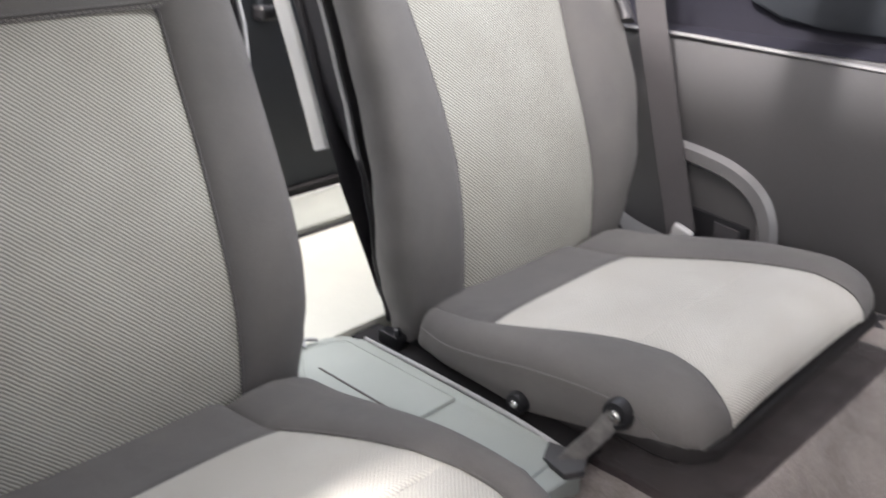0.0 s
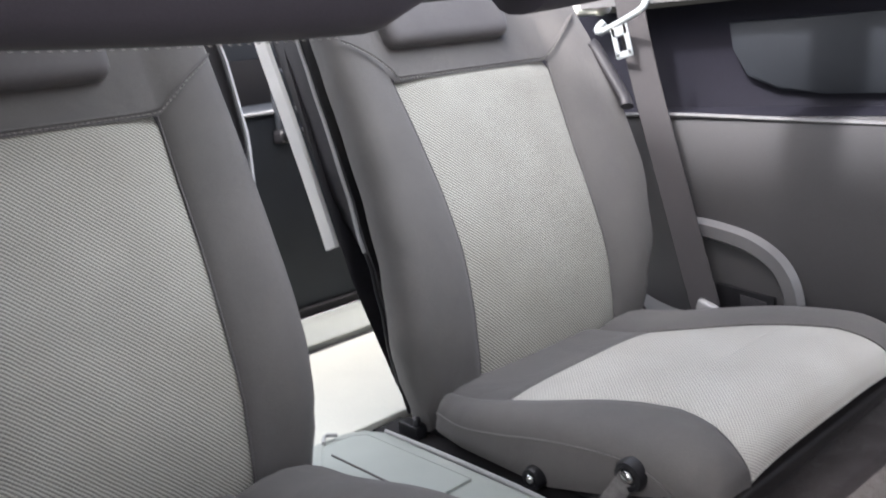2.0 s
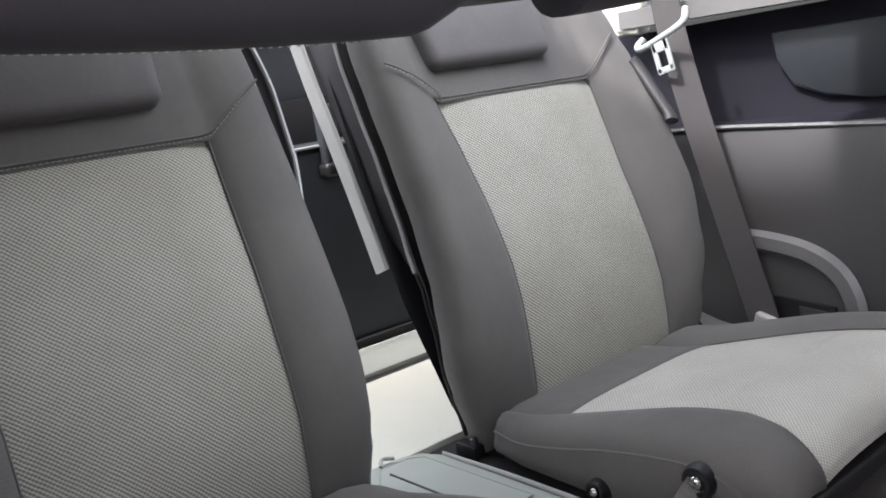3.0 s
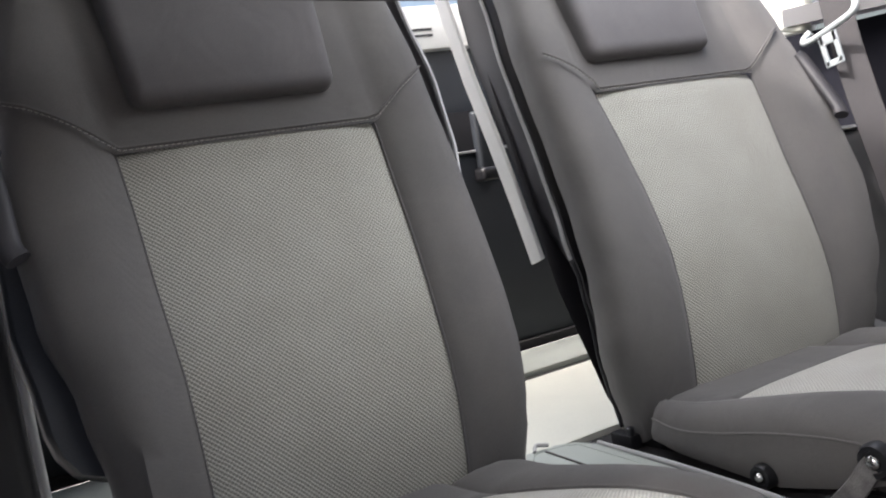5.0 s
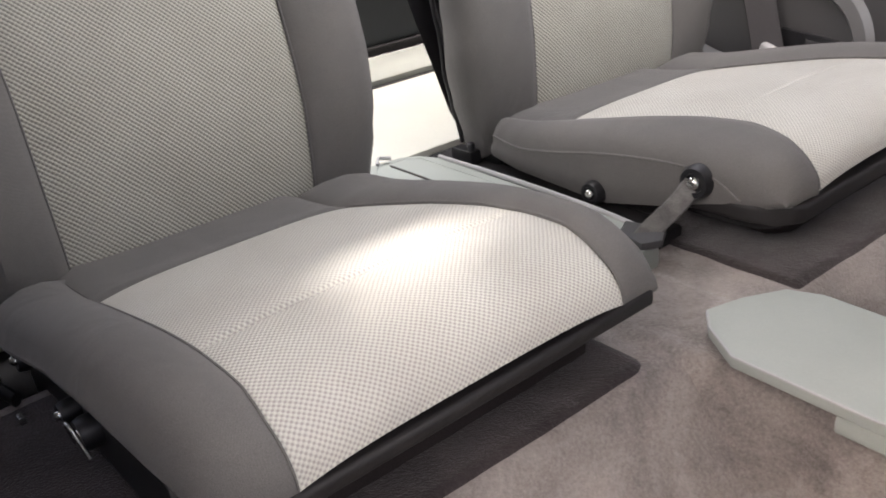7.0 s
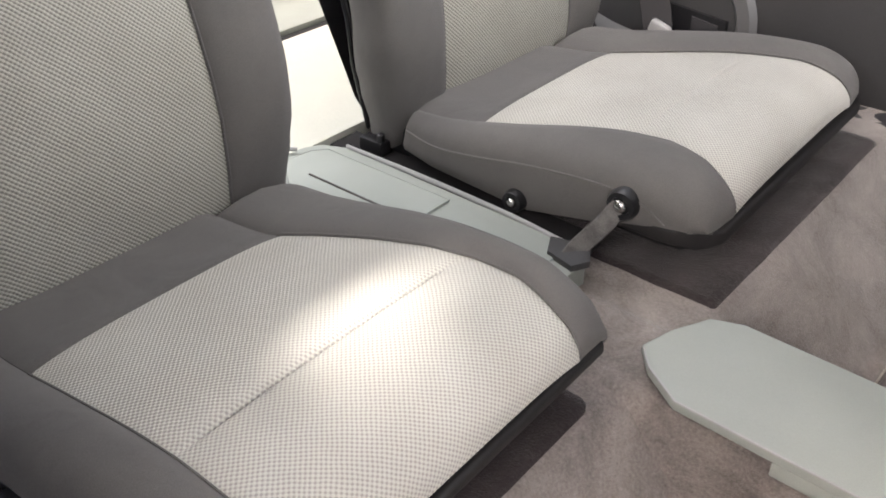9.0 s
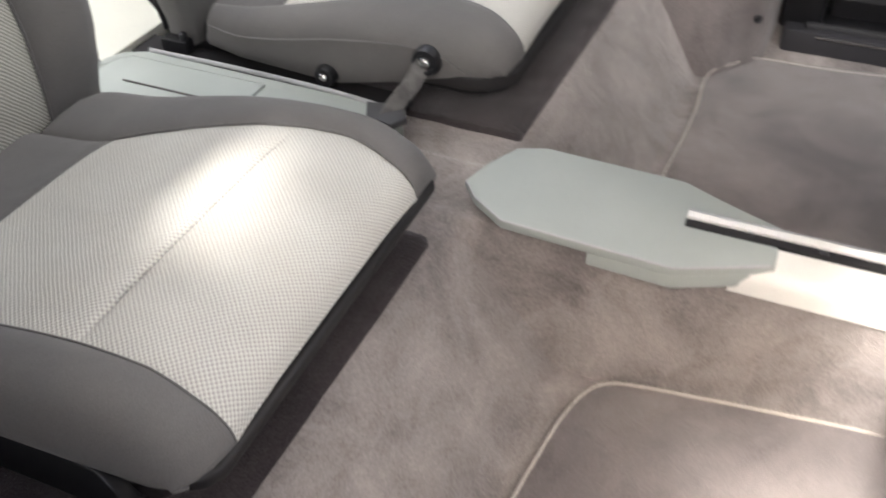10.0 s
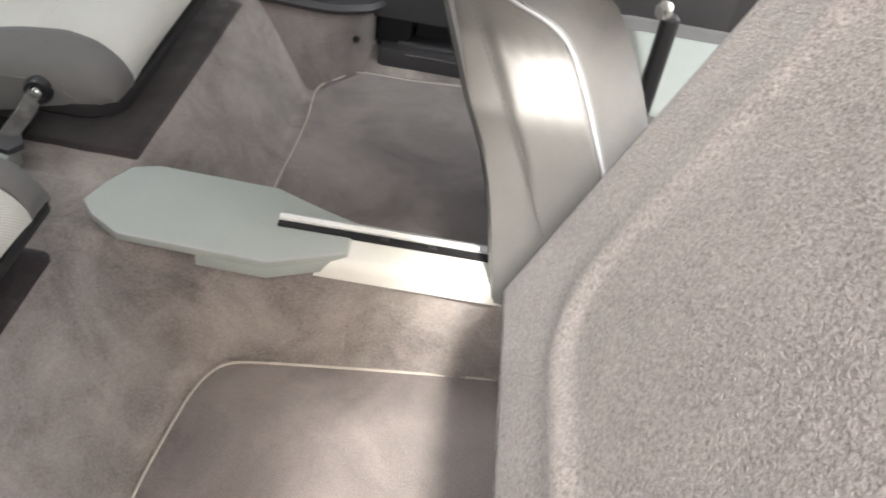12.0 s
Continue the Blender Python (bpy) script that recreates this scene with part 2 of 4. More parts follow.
BACKTRIM = surface("slate_seat_back_trim", (0.045, 0.047, 0.052), 0.55, grain=600, spread=0.1, bump=0.2)
DARKSTEEL = surface("dark_bolt_steel", (0.06, 0.06, 0.065), 0.3, 0.6, grain=300, spread=0.15, bump=0.1)
# darker copy of the bar's padding, for its shaded underside
BARSHADE = surface("dark_mauve_shaded_padding", (0.040, 0.035, 0.045), 0.6, grain=500, spread=0.12, bump=0.15)
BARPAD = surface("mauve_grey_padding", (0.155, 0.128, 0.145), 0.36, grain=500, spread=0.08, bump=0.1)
PAINT = surface("body_paint", (0.5, 0.5, 0.5), 0.3, grain=300, spread=0.05)
# opaque dark surface for unseen panels that block the sun
DARKBLOCK = surface("opaque_dark_block", (0.012, 0.013, 0.014), 0.08, grain=200, spread=0.05, patch=0.05, bump=0.0)
CONCRETE = surface("pale_forecourt", (0.36, 0.35, 0.33), 0.85, grain=60, spread=0.2, wide=0.6, patch=0.2, bump=0.4, depth=0.004)


# ---------------------------------------------------------------- mesh helpers
def link(name, bm, mat, parent=None, label="", smooth=True):
    me = bpy.data.meshes.new(name)
    bmesh.ops.recalc_face_normals(bm, faces=bm.faces)
    bm.to_mesh(me)
    bm.free()
    me.materials.append(mat)
    if smooth:
        me.polygons.foreach_set("use_smooth", [True] * len(me.polygons))
        me.set_sharp_from_angle(angle=radians(48))
    ob = new(name, me)
    if parent:
        ob.parent = parent
    if label:
        tagged(ob, label)
    return ob


def part(name, bm, mat, parent, label=""):
    return link(name, bm, mat, parent, label)


def thing(name, label, category, group="", kind="", at=(0, 0, 0)):
    e = new(name)
    e.location = at
    return tagged(e, label, category, group, kind)


def lattice(rows, uvs=None, close=False):
    """A sheet through rows of points, with a UV map if uvs are given."""
    bm = bmesh.new()
    layer = bm.loops.layers.uv.new("UVMap") if uvs else None
    vs = [[bm.verts.new(p) for p in r] for r in rows]
    n = len(rows[0])
    for i in range(len(rows) - 1):
        for j in range(n if close else n - 1):
            k = (j + 1) % n
            fce = bm.faces.new((vs[i][j], vs[i][k], vs[i + 1][k], vs[i + 1][j]))
            if layer:
                for lo, (a, b) in zip(fce.loops, ((i, j), (i, k), (i + 1, k), (i + 1, j))):
                    lo[layer].uv = uvs[a][b]
    if close:
        bm.faces.new(vs[0])
        bm.faces.new(vs[-1])
    return bm


def box(c, s, r=0.004, seg=2, bm=None, m=None):
    """A box with its middle at c, of size s, with rounded edges."""
    bm = bm or bmesh.new()
    made = bmesh.ops.create_cube(bm, size=1)["verts"]
    mat = Matrix.Translation(c) @ (m or Matrix()) @ Matrix.Diagonal((*s, 1))
    bmesh.ops.transform(bm, matrix=mat, verts=made)
    if r > 0:
        edges = list({e for v in made for e in v.link_edges})
        bmesh.ops.bevel(bm, geom=edges, offset=r, segments=seg, profile=0.6, affect="EDGES")
    return bm


def prism(outline, lo, hi, r=0.003, seg=2, axis="z"):
    """A plate with that outline, from lo to hi along an axis, its rims rounded."""
    put = {"z": lambda a, b, h: (a, b, h), "y": lambda a, b, h: (a, h, b), "x": lambda a, b, h: (h, a, b)}[axis]
    bm = bmesh.new()
    bot = [bm.verts.new(put(a, b, lo)) for a, b in outline]
    top = [bm.verts.new(put(a, b, hi)) for a, b in outline]
    n = len(outline)
    f1, f2 = bm.faces.new(bot), bm.faces.new(top)
    for i in range(n):
        bm.faces.new((bot[i], bot[(i + 1) % n], top[(i + 1) % n], top[i]))
    if r > 0:
        bmesh.ops.bevel(bm, geom=list(f1.edges) + list(f2.edges), offset=r, segments=seg, profile=0.6, affect="EDGES")
    return bm


def smooth_path(pts, per=6):
    """A curve through the given points (Catmull-Rom)."""
    ps = [Vector(p) for p in pts]
    ps = [ps[0] * 2 - ps[1], *ps, ps[-1] * 2 - ps[-2]]
    out = []
    for i in range(1, len(ps) - 2):
        a, b, c, d = ps[i - 1:i + 3]
        for k in range(per):
            s = k / per
            out.append(0.5 * (2 * b + (c - a) * s + (2 * a - 5 * b + 4 * c - d) * s * s + (3 * b - a - 3 * c + d) * s ** 3))
    return out + [ps[-2]]


def sweep(path, shape, up=(0, 0, 1), twist=0.0):
    """A closed cross-section shape (side, up) carried along a path."""
    path = [Vector(p) for p in path]
    rows = []
    for i, p in enumerate(path):
        d = (path[min(i + 1, len(path) - 1)] - path[max(i - 1, 0)]).normalized()
        side = d.cross(Vector(up))
        side = side.normalized() if side.length > 1e-6 else Vector((1, 0, 0))
        u = side.cross(d)
        rows.append([p + side * (a * math.cos(twist * i) - b * math.sin(twist * i)) + u * (a * math.sin(twist * i) + b * math.cos(twist * i)) for a, b in shape])
    return lattice(rows, close=True)


def ring(rx, ry, n=10):
    return [(rx * math.cos(2 * math.pi * k / n), ry * math.sin(2 * math.pi * k / n)) for k in range(n)]


def strap(w, h):
    return [(-w / 2, -h / 2), (w / 2, -h / 2), (w / 2 + h / 3, 0), (w / 2, h / 2), (-w / 2, h / 2), (-w / 2 - h / 3, 0)]


def lathe(profile, m, n=24):
    """A turned part: (radius, height) points round the local z axis of m."""
    rows = [[m @ Vector((r * math.cos(2 * math.pi * k / n), r * math.sin(2 * math.pi * k / n), h)) for k in range(n)] for r, h in profile]
    return lattice(rows, close=True)


def stitches(path, length=0.0052, gap=0.0018, r=0.0010):
    """Single thread stitches laid along a path."""
    bm = bmesh.new()
    path = [Vector(p) for p in path]
    lens = [0]
    for a, b in zip(path, path[1:]):
        lens.append(lens[-1] + (b - a).length)

    def at(s):
        for i in range(len(path) - 1):
            if s <= lens[i + 1]:
                return path[i].lerp(path[i + 1], (s - lens[i]) / max(1e-9, lens[i + 1] - lens[i]))
        return path[-1]

    s = 0
    while s + length < lens[-1]:
        a, b = at(s), at(s + length)
        d = (b - a).normalized()
        q = d.orthogonal().normalized()
        w = d.cross(q)
        ends = []
        for p, k in ((a, 0.35), ((a + b) / 2, 1.0), (b, 0.35)):
            ends.append([bm.verts.new(p + (q * math.cos(t) + w * math.sin(t)) * r * k) for t in (0, 1.57, 3.14, 4.71)])
        for e0, e1 in zip(ends, ends[1:]):
            for i in range(4):
                bm.faces.new((e0[i], e0[(i + 1) % 4], e1[(i + 1) % 4], e1[i]))
        s += length + gap
    return bm


def ease(x, xs, ys):
    """Values between the given points, eased by a cosine."""
    if x <= xs[0]:
        return ys[0]
    for a, b, p, q in zip(xs, xs[1:], ys, ys[1:]):
        if x <= b:
            return p + (q - p) * (1 - math.cos(math.pi * (x - a) / (b - a))) / 2
    return ys[-1]


def lin(x, xs, ys):
    return float(np.interp(x, xs, ys))


# ---------------------------------------------------------------- floor and tunnel
TUNNEL_Y = 0.1


def floor_height(x, y):
    u = x - lin(y, (-0.1, 0.2), (-0.008, 0.016))
    riser = lin(u, (-0.12, 0.0, 0.012, 0.150), (0.173, 0.172, 0.166, 0.0))
    side = abs(y - TUNNEL_Y)
    flare = lin(x, (0.0, 0.06, 0.134, 0.146, 0.30), (0.02, 0.0, 0.0, 0.007, 0.002)) if y < TUNNEL_Y else 0.0
    crown = lin(x, (0.3, 0.6), (0.05, 0.037)) if y < TUNNEL_Y else 0.05
    foot = lin(x, (0.10, 0.16, 0.3, 0.6), (0.092, 0.080, 0.068, 0.042)) if y < TUNNEL_Y else 0.098
    tun = lin(max(0.0, side - flare), (crown, crown + 0.004, foot), (0.178, 0.17, 0.0))
    edge = lin(y, (0.90, 0.95), (0.0, 0.05)) if y > 0.5 else 0.0
    k = 0.0035
    vals = (0.0, riser, tun, edge)
    top = max(vals)
    z = top + k * math.log(sum(math.exp((v - top) / k) for v in vals)) - k * math.log(2)
    return z - 0.0045 + 0.0022 * noise.noise((x * 9, y * 9, 1.3)) + 0.0012 * noise.noise((x * 26, y * 26, 4.1))


def build_floor():
    xs = [-0.42 + 0.008 * i for i in range(214)]
    ys = [-0.78 + 0.008 * i for i in range(222)]
    bm = lattice([[(x, y, min(floor_height(x, y), 0.176)) for y in ys] for x in xs])
    fl = link("floor", bm, CARPET)
    tagged(fl, "taupe cut-pile carpet moulded over footwells and tunnel", "carpet floor", kind="structure")
    # dark sheet on the ledge under each rear seat, in place of shade
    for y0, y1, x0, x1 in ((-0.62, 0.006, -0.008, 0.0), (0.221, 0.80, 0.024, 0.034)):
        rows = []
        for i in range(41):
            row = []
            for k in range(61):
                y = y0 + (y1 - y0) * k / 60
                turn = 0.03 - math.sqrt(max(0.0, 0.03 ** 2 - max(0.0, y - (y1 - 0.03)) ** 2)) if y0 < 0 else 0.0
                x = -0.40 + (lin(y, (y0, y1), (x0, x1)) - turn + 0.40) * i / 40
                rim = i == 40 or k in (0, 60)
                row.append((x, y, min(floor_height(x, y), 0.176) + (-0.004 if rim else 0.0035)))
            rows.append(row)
        part("ledge_shade_sheet", lattice(rows), LEDGESHADE, fl, "brown-black sheet standing in for shade under a seat")
    # fold where footwell wall, flared side and tunnel meet; dark tube draws its shade
    part("fold_shade_line", sweep(smooth_path([(0.161, 0.050, 0.162), (0.162, 0.044, 0.11), (0.163, 0.035, 0.06), (0.163, 0.022, 0.014)], per=5), ring(0.0012, 0.0012, 6), up=(0, 1, 0)), SHADEFILL, fl)


build_floor()


def mat_outline(left, right, near, far, r, skew=0.0, cut=0.0, n=7):
    """A floor mat's outline with rounded corners; skew lifts the far edge towards the front of the car, cut takes the corner off at the sill."""
    pts = [(right, near), (left, near)]
    if cut:
        pts += [(left + 0.01, far - cut), (left + cut * 0.8, far)]
    else:
        c = (left + r, far - r)
        pts += [(c[0] - r * math.cos(a), c[1] + r * math.sin(a)) for a in [math.pi / 2 * k / n for k in range(n + 1)]]
    pts += [(right, far + skew)]
    return pts


def floor_mat(outline, label, edge, r=0.0021):
    m = thing("floor_mat", label, "floor mat", group="carpet floor mats")
    part("carpet_top", prism(outline, -0.001, 0.0075, r=0.003), MAT, m)
    path = smooth_path([(x, y, 0.0075) for x, y in edge], per=14)
    shape = [(r * math.cos(a) * (1 + 0.22 * math.cos(3 * a)), r * math.sin(a) * (1 + 0.22 * math.cos(3 * a))) for a in [2 * math.pi * k / 12 for k in range(12)]]
    fine = []
    for a, b in zip(path, path[1:]):
        n = max(1, int((b - a).length / 0.0016))
        fine += [a.lerp(b, k / n) for k in range(n)]
    part("rope_edging", sweep(fine, shape, twist=0.62), ROPE, m, "twisted pale rope edging")
    return m


near_edge = [(0.160, -0.72), (0.160, -0.5), (0.162, -0.25), (0.173, -0.12), (0.183, -0.055), (0.196, -0.019), (0.214, 0.001), (0.25, 0.012), (0.36, 0.027), (0.48, 0.042), (0.6, 0.055), (0.70, 0.066)]
near_out = [(p.x, p.y) for p in smooth_path([(x, y, 0) for x, y in near_edge], per=4)] + [(0.70, -0.72)]
floor_mat(near_out, "brown-grey velour floor mat with a pale rope edge, partly sunlit", near_edge)
far_out = mat_outline(0.182, 0.72, 0.215, 0.880, 0.05, skew=0.055, cut=0.1)
floor_mat(far_out, "shaded brown-grey velour floor mat with pale rope edge", [(0.18, 0.215), (0.181, 0.43), (0.188, 0.56), (0.19, 0.66), (0.187, 0.785), (0.225, 0.845), (0.262, 0.88), (0.41, 0.886), (0.72, 0.93)], r=0.0015)


# ---------------------------------------------------------------- rear seats
U, N = Vector((-0.322, 0, 0.947)), Vector((0.947, 0, 0.322))
LUMBAR_A = (-0.045, -0.03, 0.03, 0.1, 0.15, 0.2, 0.25, 0.3, 0.4, 0.482, 0.6, 0.8)
LUMBAR_C = (-0.026, -0.017, 0.006, 0.0265, 0.035, 0.039, 0.0385, 0.036, 0.030, 0.023, 0.014, 0.0)


def back_point(a, b, c):
    """A point of a backrest: a up along it, b across, c out of its bowed face."""
    return Vector((-0.486, 0, 0.25)) + U * a + N * (c + lin(a, LUMBAR_A, LUMBAR_C)) + Vector((0, b, 0))


def shell_point(a, b, c):
    """The same for the flatter shell behind it."""
    bow = 0.012 * math.sin(math.pi * min(max(a / 0.6, 0), 1))
    return Vector((-0.486, 0, 0.25)) + U * a + N * (c + bow) + Vector((0, b, 0))


def shell_half(a):
    return ease(a, (-0.05, 0.07, 0.22, 0.34, 0.46, 0.56, 0.70, 0.82), (0.245, 0.276, 0.294, 0.294, 0.284, 0.276, 0.258, 0.235))


# widths of the two seats about their middles; "in" is the side towards the tunnel
NEAR_SEAT = dict(
    y=-0.209, out=-1, head=-0.008, shell=0.001, base_front=-0.062,
    panel=((-0.03, 0.1, 0.2, 0.3, 0.4, 0.482), (0.155, 0.160, 0.160, 0.164, 0.165, 0.168)),
    back_in=((-0.045, -0.01, 0.04, 0.085, 0.15, 0.22, 0.42, 0.56, 0.70, 0.82), (0.240, 0.249, 0.260, 0.267, 0.271, 0.272, 0.272, 0.271, 0.258, 0.238)),
    back_out=((-0.045, 0.0, 0.1, 0.2, 0.3, 0.42, 0.56, 0.70, 0.82), (0.240, 0.250, 0.254, 0.268, 0.290, 0.296, 0.282, 0.262, 0.24)),
    pad_in=((-0.38, -0.33, -0.27, -0.2, -0.14, -0.09, -0.04, 0.0), (0.120, 0.140, 0.160, 0.176, 0.184, 0.184, 0.172, 0.166)),
    pad_out=((-0.37, -0.25, -0.15, -0.08, -0.04, 0.0), (0.173, 0.170, 0.167, 0.168, 0.173, 0.175)),
    half_in=((-0.52, -0.45, -0.25, -0.08, -0.03, 0.0), (0.248, 0.254, 0.250, 0.236, 0.226, 0.214)),
    half_out=((-0.52, -0.3, -0.1, -0.03, 0.0), (0.262, 0.249, 0.242, 0.238, 0.230)),
    low_in=((-0.34, 0.0), (0.240, 0.246)), low_out=((-0.34, 0.0), (0.246, 0.246)), valance=(0.234, 0.250))
FAR_SEAT = dict(
    y=0.5255, out=1, head=-0.042, shell=-0.0065, base_front=-0.058,
    panel=((-0.03, 0.1, 0.2, 0.3, 0.4, 0.482), (0.170, 0.168, 0.162, 0.163, 0.171, 0.179)),
    back_in=((-0.045, -0.01, 0.04, 0.09, 0.157, 0.23, 0.34, 0.475, 0.56, 0.70, 0.82), (0.280, 0.288, 0.304, 0.312, 0.304, 0.293, 0.283, 0.276, 0.272, 0.258, 0.238)),
    back_out=((-0.045, 0.04, 0.14, 0.27, 0.40, 0.5, 0.56, 0.7, 0.82), (0.250, 0.280, 0.310, 0.336, 0.340, 0.328, 0.316, 0.284, 0.25)),
    pad_in=((-0.37, -0.30, -0.24, -0.17, -0.11, -0.06, -0.02, 0.0), (0.246, 0.234, 0.219, 0.203, 0.197, 0.208, 0.224, 0.229)),
    pad_out=((-0.37, -0.30, -0.24, -0.15, -0.09, -0.03, 0.0), (0.100, 0.115, 0.130, 0.155, 0.170, 0.170, 0.166)),
    half_in=((-0.49, -0.47, -0.42, -0.25, -0.08, -0.03, 0.0), (0.280, 0.292, 0.300, 0.302, 0.300, 0.293, 0.280)),
    half_out=((-0.52, -0.45, -0.25, -0.08, -0.03, 0.0), (0.252, 0.262, 0.270, 0.266, 0.258, 0.246)),
    low_in=((-0.48, -0.41, -0.26, -0.09, 0.0), (0.206, 0.199, 0.191, 0.228, 0.246)), low_out=((-0.34, -0.12, 0.0), (0.200, 0.215, 0.240)), valance=(0.222, 0.244))


def seam_top(b):
    return lin(abs(b), (0.17, 0.214, 0.257, 0.306), (0.475, 0.509, 0.538, 0.558))


def back_section(spec, a, outer):
    """From the panel's seam outwards over the bolster and round to the shell."""
    w, h = lin(a, *spec["panel"]), ease(a, *spec["back_out" if outer else "back_in"])
    f = ease(a, (-0.05, 0.1, 0.4, 0.6, 0.8), (0.1, 1.0, 1.0, 0.6, 0.25))
    if outer:
        pts = ((w, -0.005), (w + 0.006, 0.002), (w + 0.018, 0.010 * f), (w + 0.04, 0.021 * f), (w + 0.066, 0.024 * f), (h - 0.024, 0.014 * f), (h - 0.008, 0.0), (h, -0.022), (h + 0.001, -0.045), (h - 0.004, -0.066), (h - 0.012, -0.078))
    else:
        pts = ((w, -0.005), (w + 0.006, 0.002), (w + 0.02, 0.010 * f), (w + (h - w) * 0.45, 0.018 * f), (h - 0.034, 0.020 * f), (h - 0.013, 0.013 * f), (h - 0.003, -0.004), (h - 0.003, -0.025), (h - 0.010, -0.05), (h - 0.018, -0.066), (h - 0.027, -0.078))
    return pts


CUSHION = smooth_path([(-0.52, 0, 0.246), (-0.42, 0, 0.256), (-0.375, 0, 0.264), (-0.30, 0, 0.279), (-0.2, 0, 0.296), (-0.11, 0, 0.302), (-0.06, 0, 0.298), (-0.027, 0, 0.286), (-0.010, 0, 0.270), (-0.005, 0, 0.255)], per=8)


def cushion_section(spec, x, z, outer):
    """From the panel's seam over the bolster's crown and down the side to its lower edge."""
    w, h = lin(x, *spec["pad_out" if outer else "pad_in"]), lin(x, *spec["half_out" if outer else "half_in"])
    d = h - w
    tops = [(w, -0.004), (w + min(0.006, d * 0.1), 0.003), (w + d * 0.28, 0.008), (w + d * 0.52, 0.008), (w + d * 0.74, 0.001), (w + d * 0.90, -0.010), (h - 0.002, -0.023)]
    flat = lin(x, (-0.07, -0.02, -0.005), (1.0, 0.7, 0.25))
    pts = [(b, z + dz * flat) for b, dz in tops]
    z0 = pts[-1][1]
    low = min(lin(x, *spec["low_out" if outer else "low_in"]), z0 - 0.002 - 0.008 * flat)
    return pts + [(h + 0.001, z0 + (low - z0) * 0.22), (h + 0.001, z0 + (low - z0) * 0.55), (h - 0.002, z0 + (low - z0) * 0.82), (h - 0.008, low)]


def cushion_parts(s, spec):
    out = spec["out"]

    def pad_edges(x):
        a, b = lin(x, *spec["pad_in"]), lin(x, *spec["pad_out"])
        return (-a, b) if out > 0 else (-b, a)

    front = [p for p in CUSHION if p.x > -0.368]
    rows, uvs, v = [], [], 0
    xs = sorted({round(p.x, 4) for p in front} | {round(-0.158 + 0.0022 * k, 4) for k in range(-8, 9)})
    fine = [Vector((x, 0, lin(x, [q.x for q in CUSHION[:-4]] + [-0.0049], [q.z for q in CUSHION[:-4]] + [0.255]))) for x in xs if x < -0.02] + [p for p in front if p.x >= -0.02]
    for i, p in enumerate(fine):
        v += (p - fine[i - 1]).length if i else 0
        lo, hi = pad_edges(p.x)
        qs = [k / 14 - 1 for k in range(29)]
        bs = [lo + (hi - lo) * (q + 1) / 2 for q in qs]
        dip = -0.0055 * math.exp(-((p.x + 0.158) / 0.0038) ** 2) - 0.003 * math.exp(-((p.x + 0.158) / 0.016) ** 2)
        rows.append([(p.x, b, p.z + 0.004 - 0.008 * q ** 4 + dip * (1 - q ** 8) * (0.35 if out > 0 else 1.0)) for q, b in zip(qs, bs)])
        uvs.append([(b, v) for b in bs])
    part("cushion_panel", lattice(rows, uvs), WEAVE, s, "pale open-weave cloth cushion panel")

    def mid(x, q):
        lo, hi = pad_edges(x)
        return lo + (hi - lo) * (q + 1) / 2

    # plain cloth behind the panel
    back = [p for p in CUSHION if p.x < -0.360]
    rows = [[(p.x, mid(p.x, q / 8 - 1), p.z + (0.003 if q not in (0, 16) else -0.003) - (0.004 if i == len(back) - 1 else 0)) for q in range(17)] for i, p in enumerate(back)]
    part("cushion_rear", lattice(rows), CLOTH, s)
    for side in (1, -1):
        outer = side == out
        run = [p for p in CUSHION if p.x > -0.478]
        low = spec["low_out" if outer else "low_in"]
        rows = []
        for p in run:
            sec = cushion_section(spec, p.x, p.z, outer)
            w, h = sec[0][0], sec[-3][0]
            turn = (0.022 if outer else 0.008 if out > 0 else 0.0) * lin(p.x, (-0.12, 0.0), (0.0, 1.0))
            rows.append([(p.x - turn * min(1, max(0, (b - w) / (h - w))) ** 3, side * b, z) for b, z in sec])
        ends = []
        x0, tail = run[0].x, cushion_section(spec, run[0].x, run[0].z, outer)
        for back_by, inset, fall in ((0.004, 0.003, 0.0015), (0.009, 0.010, 0.006), (0.011, 0.020, 0.016), (0.011, 0.026, 0.05)):
            ends.insert(0, [(x0 - back_by, side * (b - inset * min(1, b / 0.2)), max(z - fall, min(z, lin(x0, *low)))) for b, z in tail])
        front_x = [q[0] for q in rows[-1]]
        x1, tip = run[-1].x, cushion_section(spec, run[-1].x, run[-1].z, outer)
        rows.append([(fx - 0.002, side * (b - 0.003), min(z, max(z - 0.010, lin(x1, *low)))) for fx, (b, z) in zip(front_x, tip)])
        rows.append([(fx - 0.008, side * (b - 0.006), min(z, lin(x1, *low))) for fx, (b, z) in zip(front_x, tip)])
        part("cushion_bolster", lattice(ends + rows), CLOTH, s)
        seam = [Vector((p.x, side * (cushion_section(spec, p.x, p.z, outer)[0][0] + 0.001), p.z - 0.0015)) for p in front]
        part("seam", sweep(seam, ring(0.0013, 0.0013, 6)), CLOTH, s)
        if outer:
            continue
        # welt along the side, turning down at the front
        h = lambda x: lin(x, *spec["half_in"]) + 0.0012
        track = [(-0.462, 0.242), (-0.404, 0.238), (-0.332, 0.247), (-0.256, 0.262), (-0.17, 0.272), (-0.115, 0.272), (-0.085, 0.264), (-0.06, 0.247)] if out > 0 else [(-0.46, 0.252), (-0.30, 0.254), (-0.15, 0.264), (-0.09, 0.262)]
        part("side_welt", sweep(smooth_path([(x, side * h(x), z) for x, z in track], per=5), ring(0.0015, 0.0015, 6)), CLOTH, s)
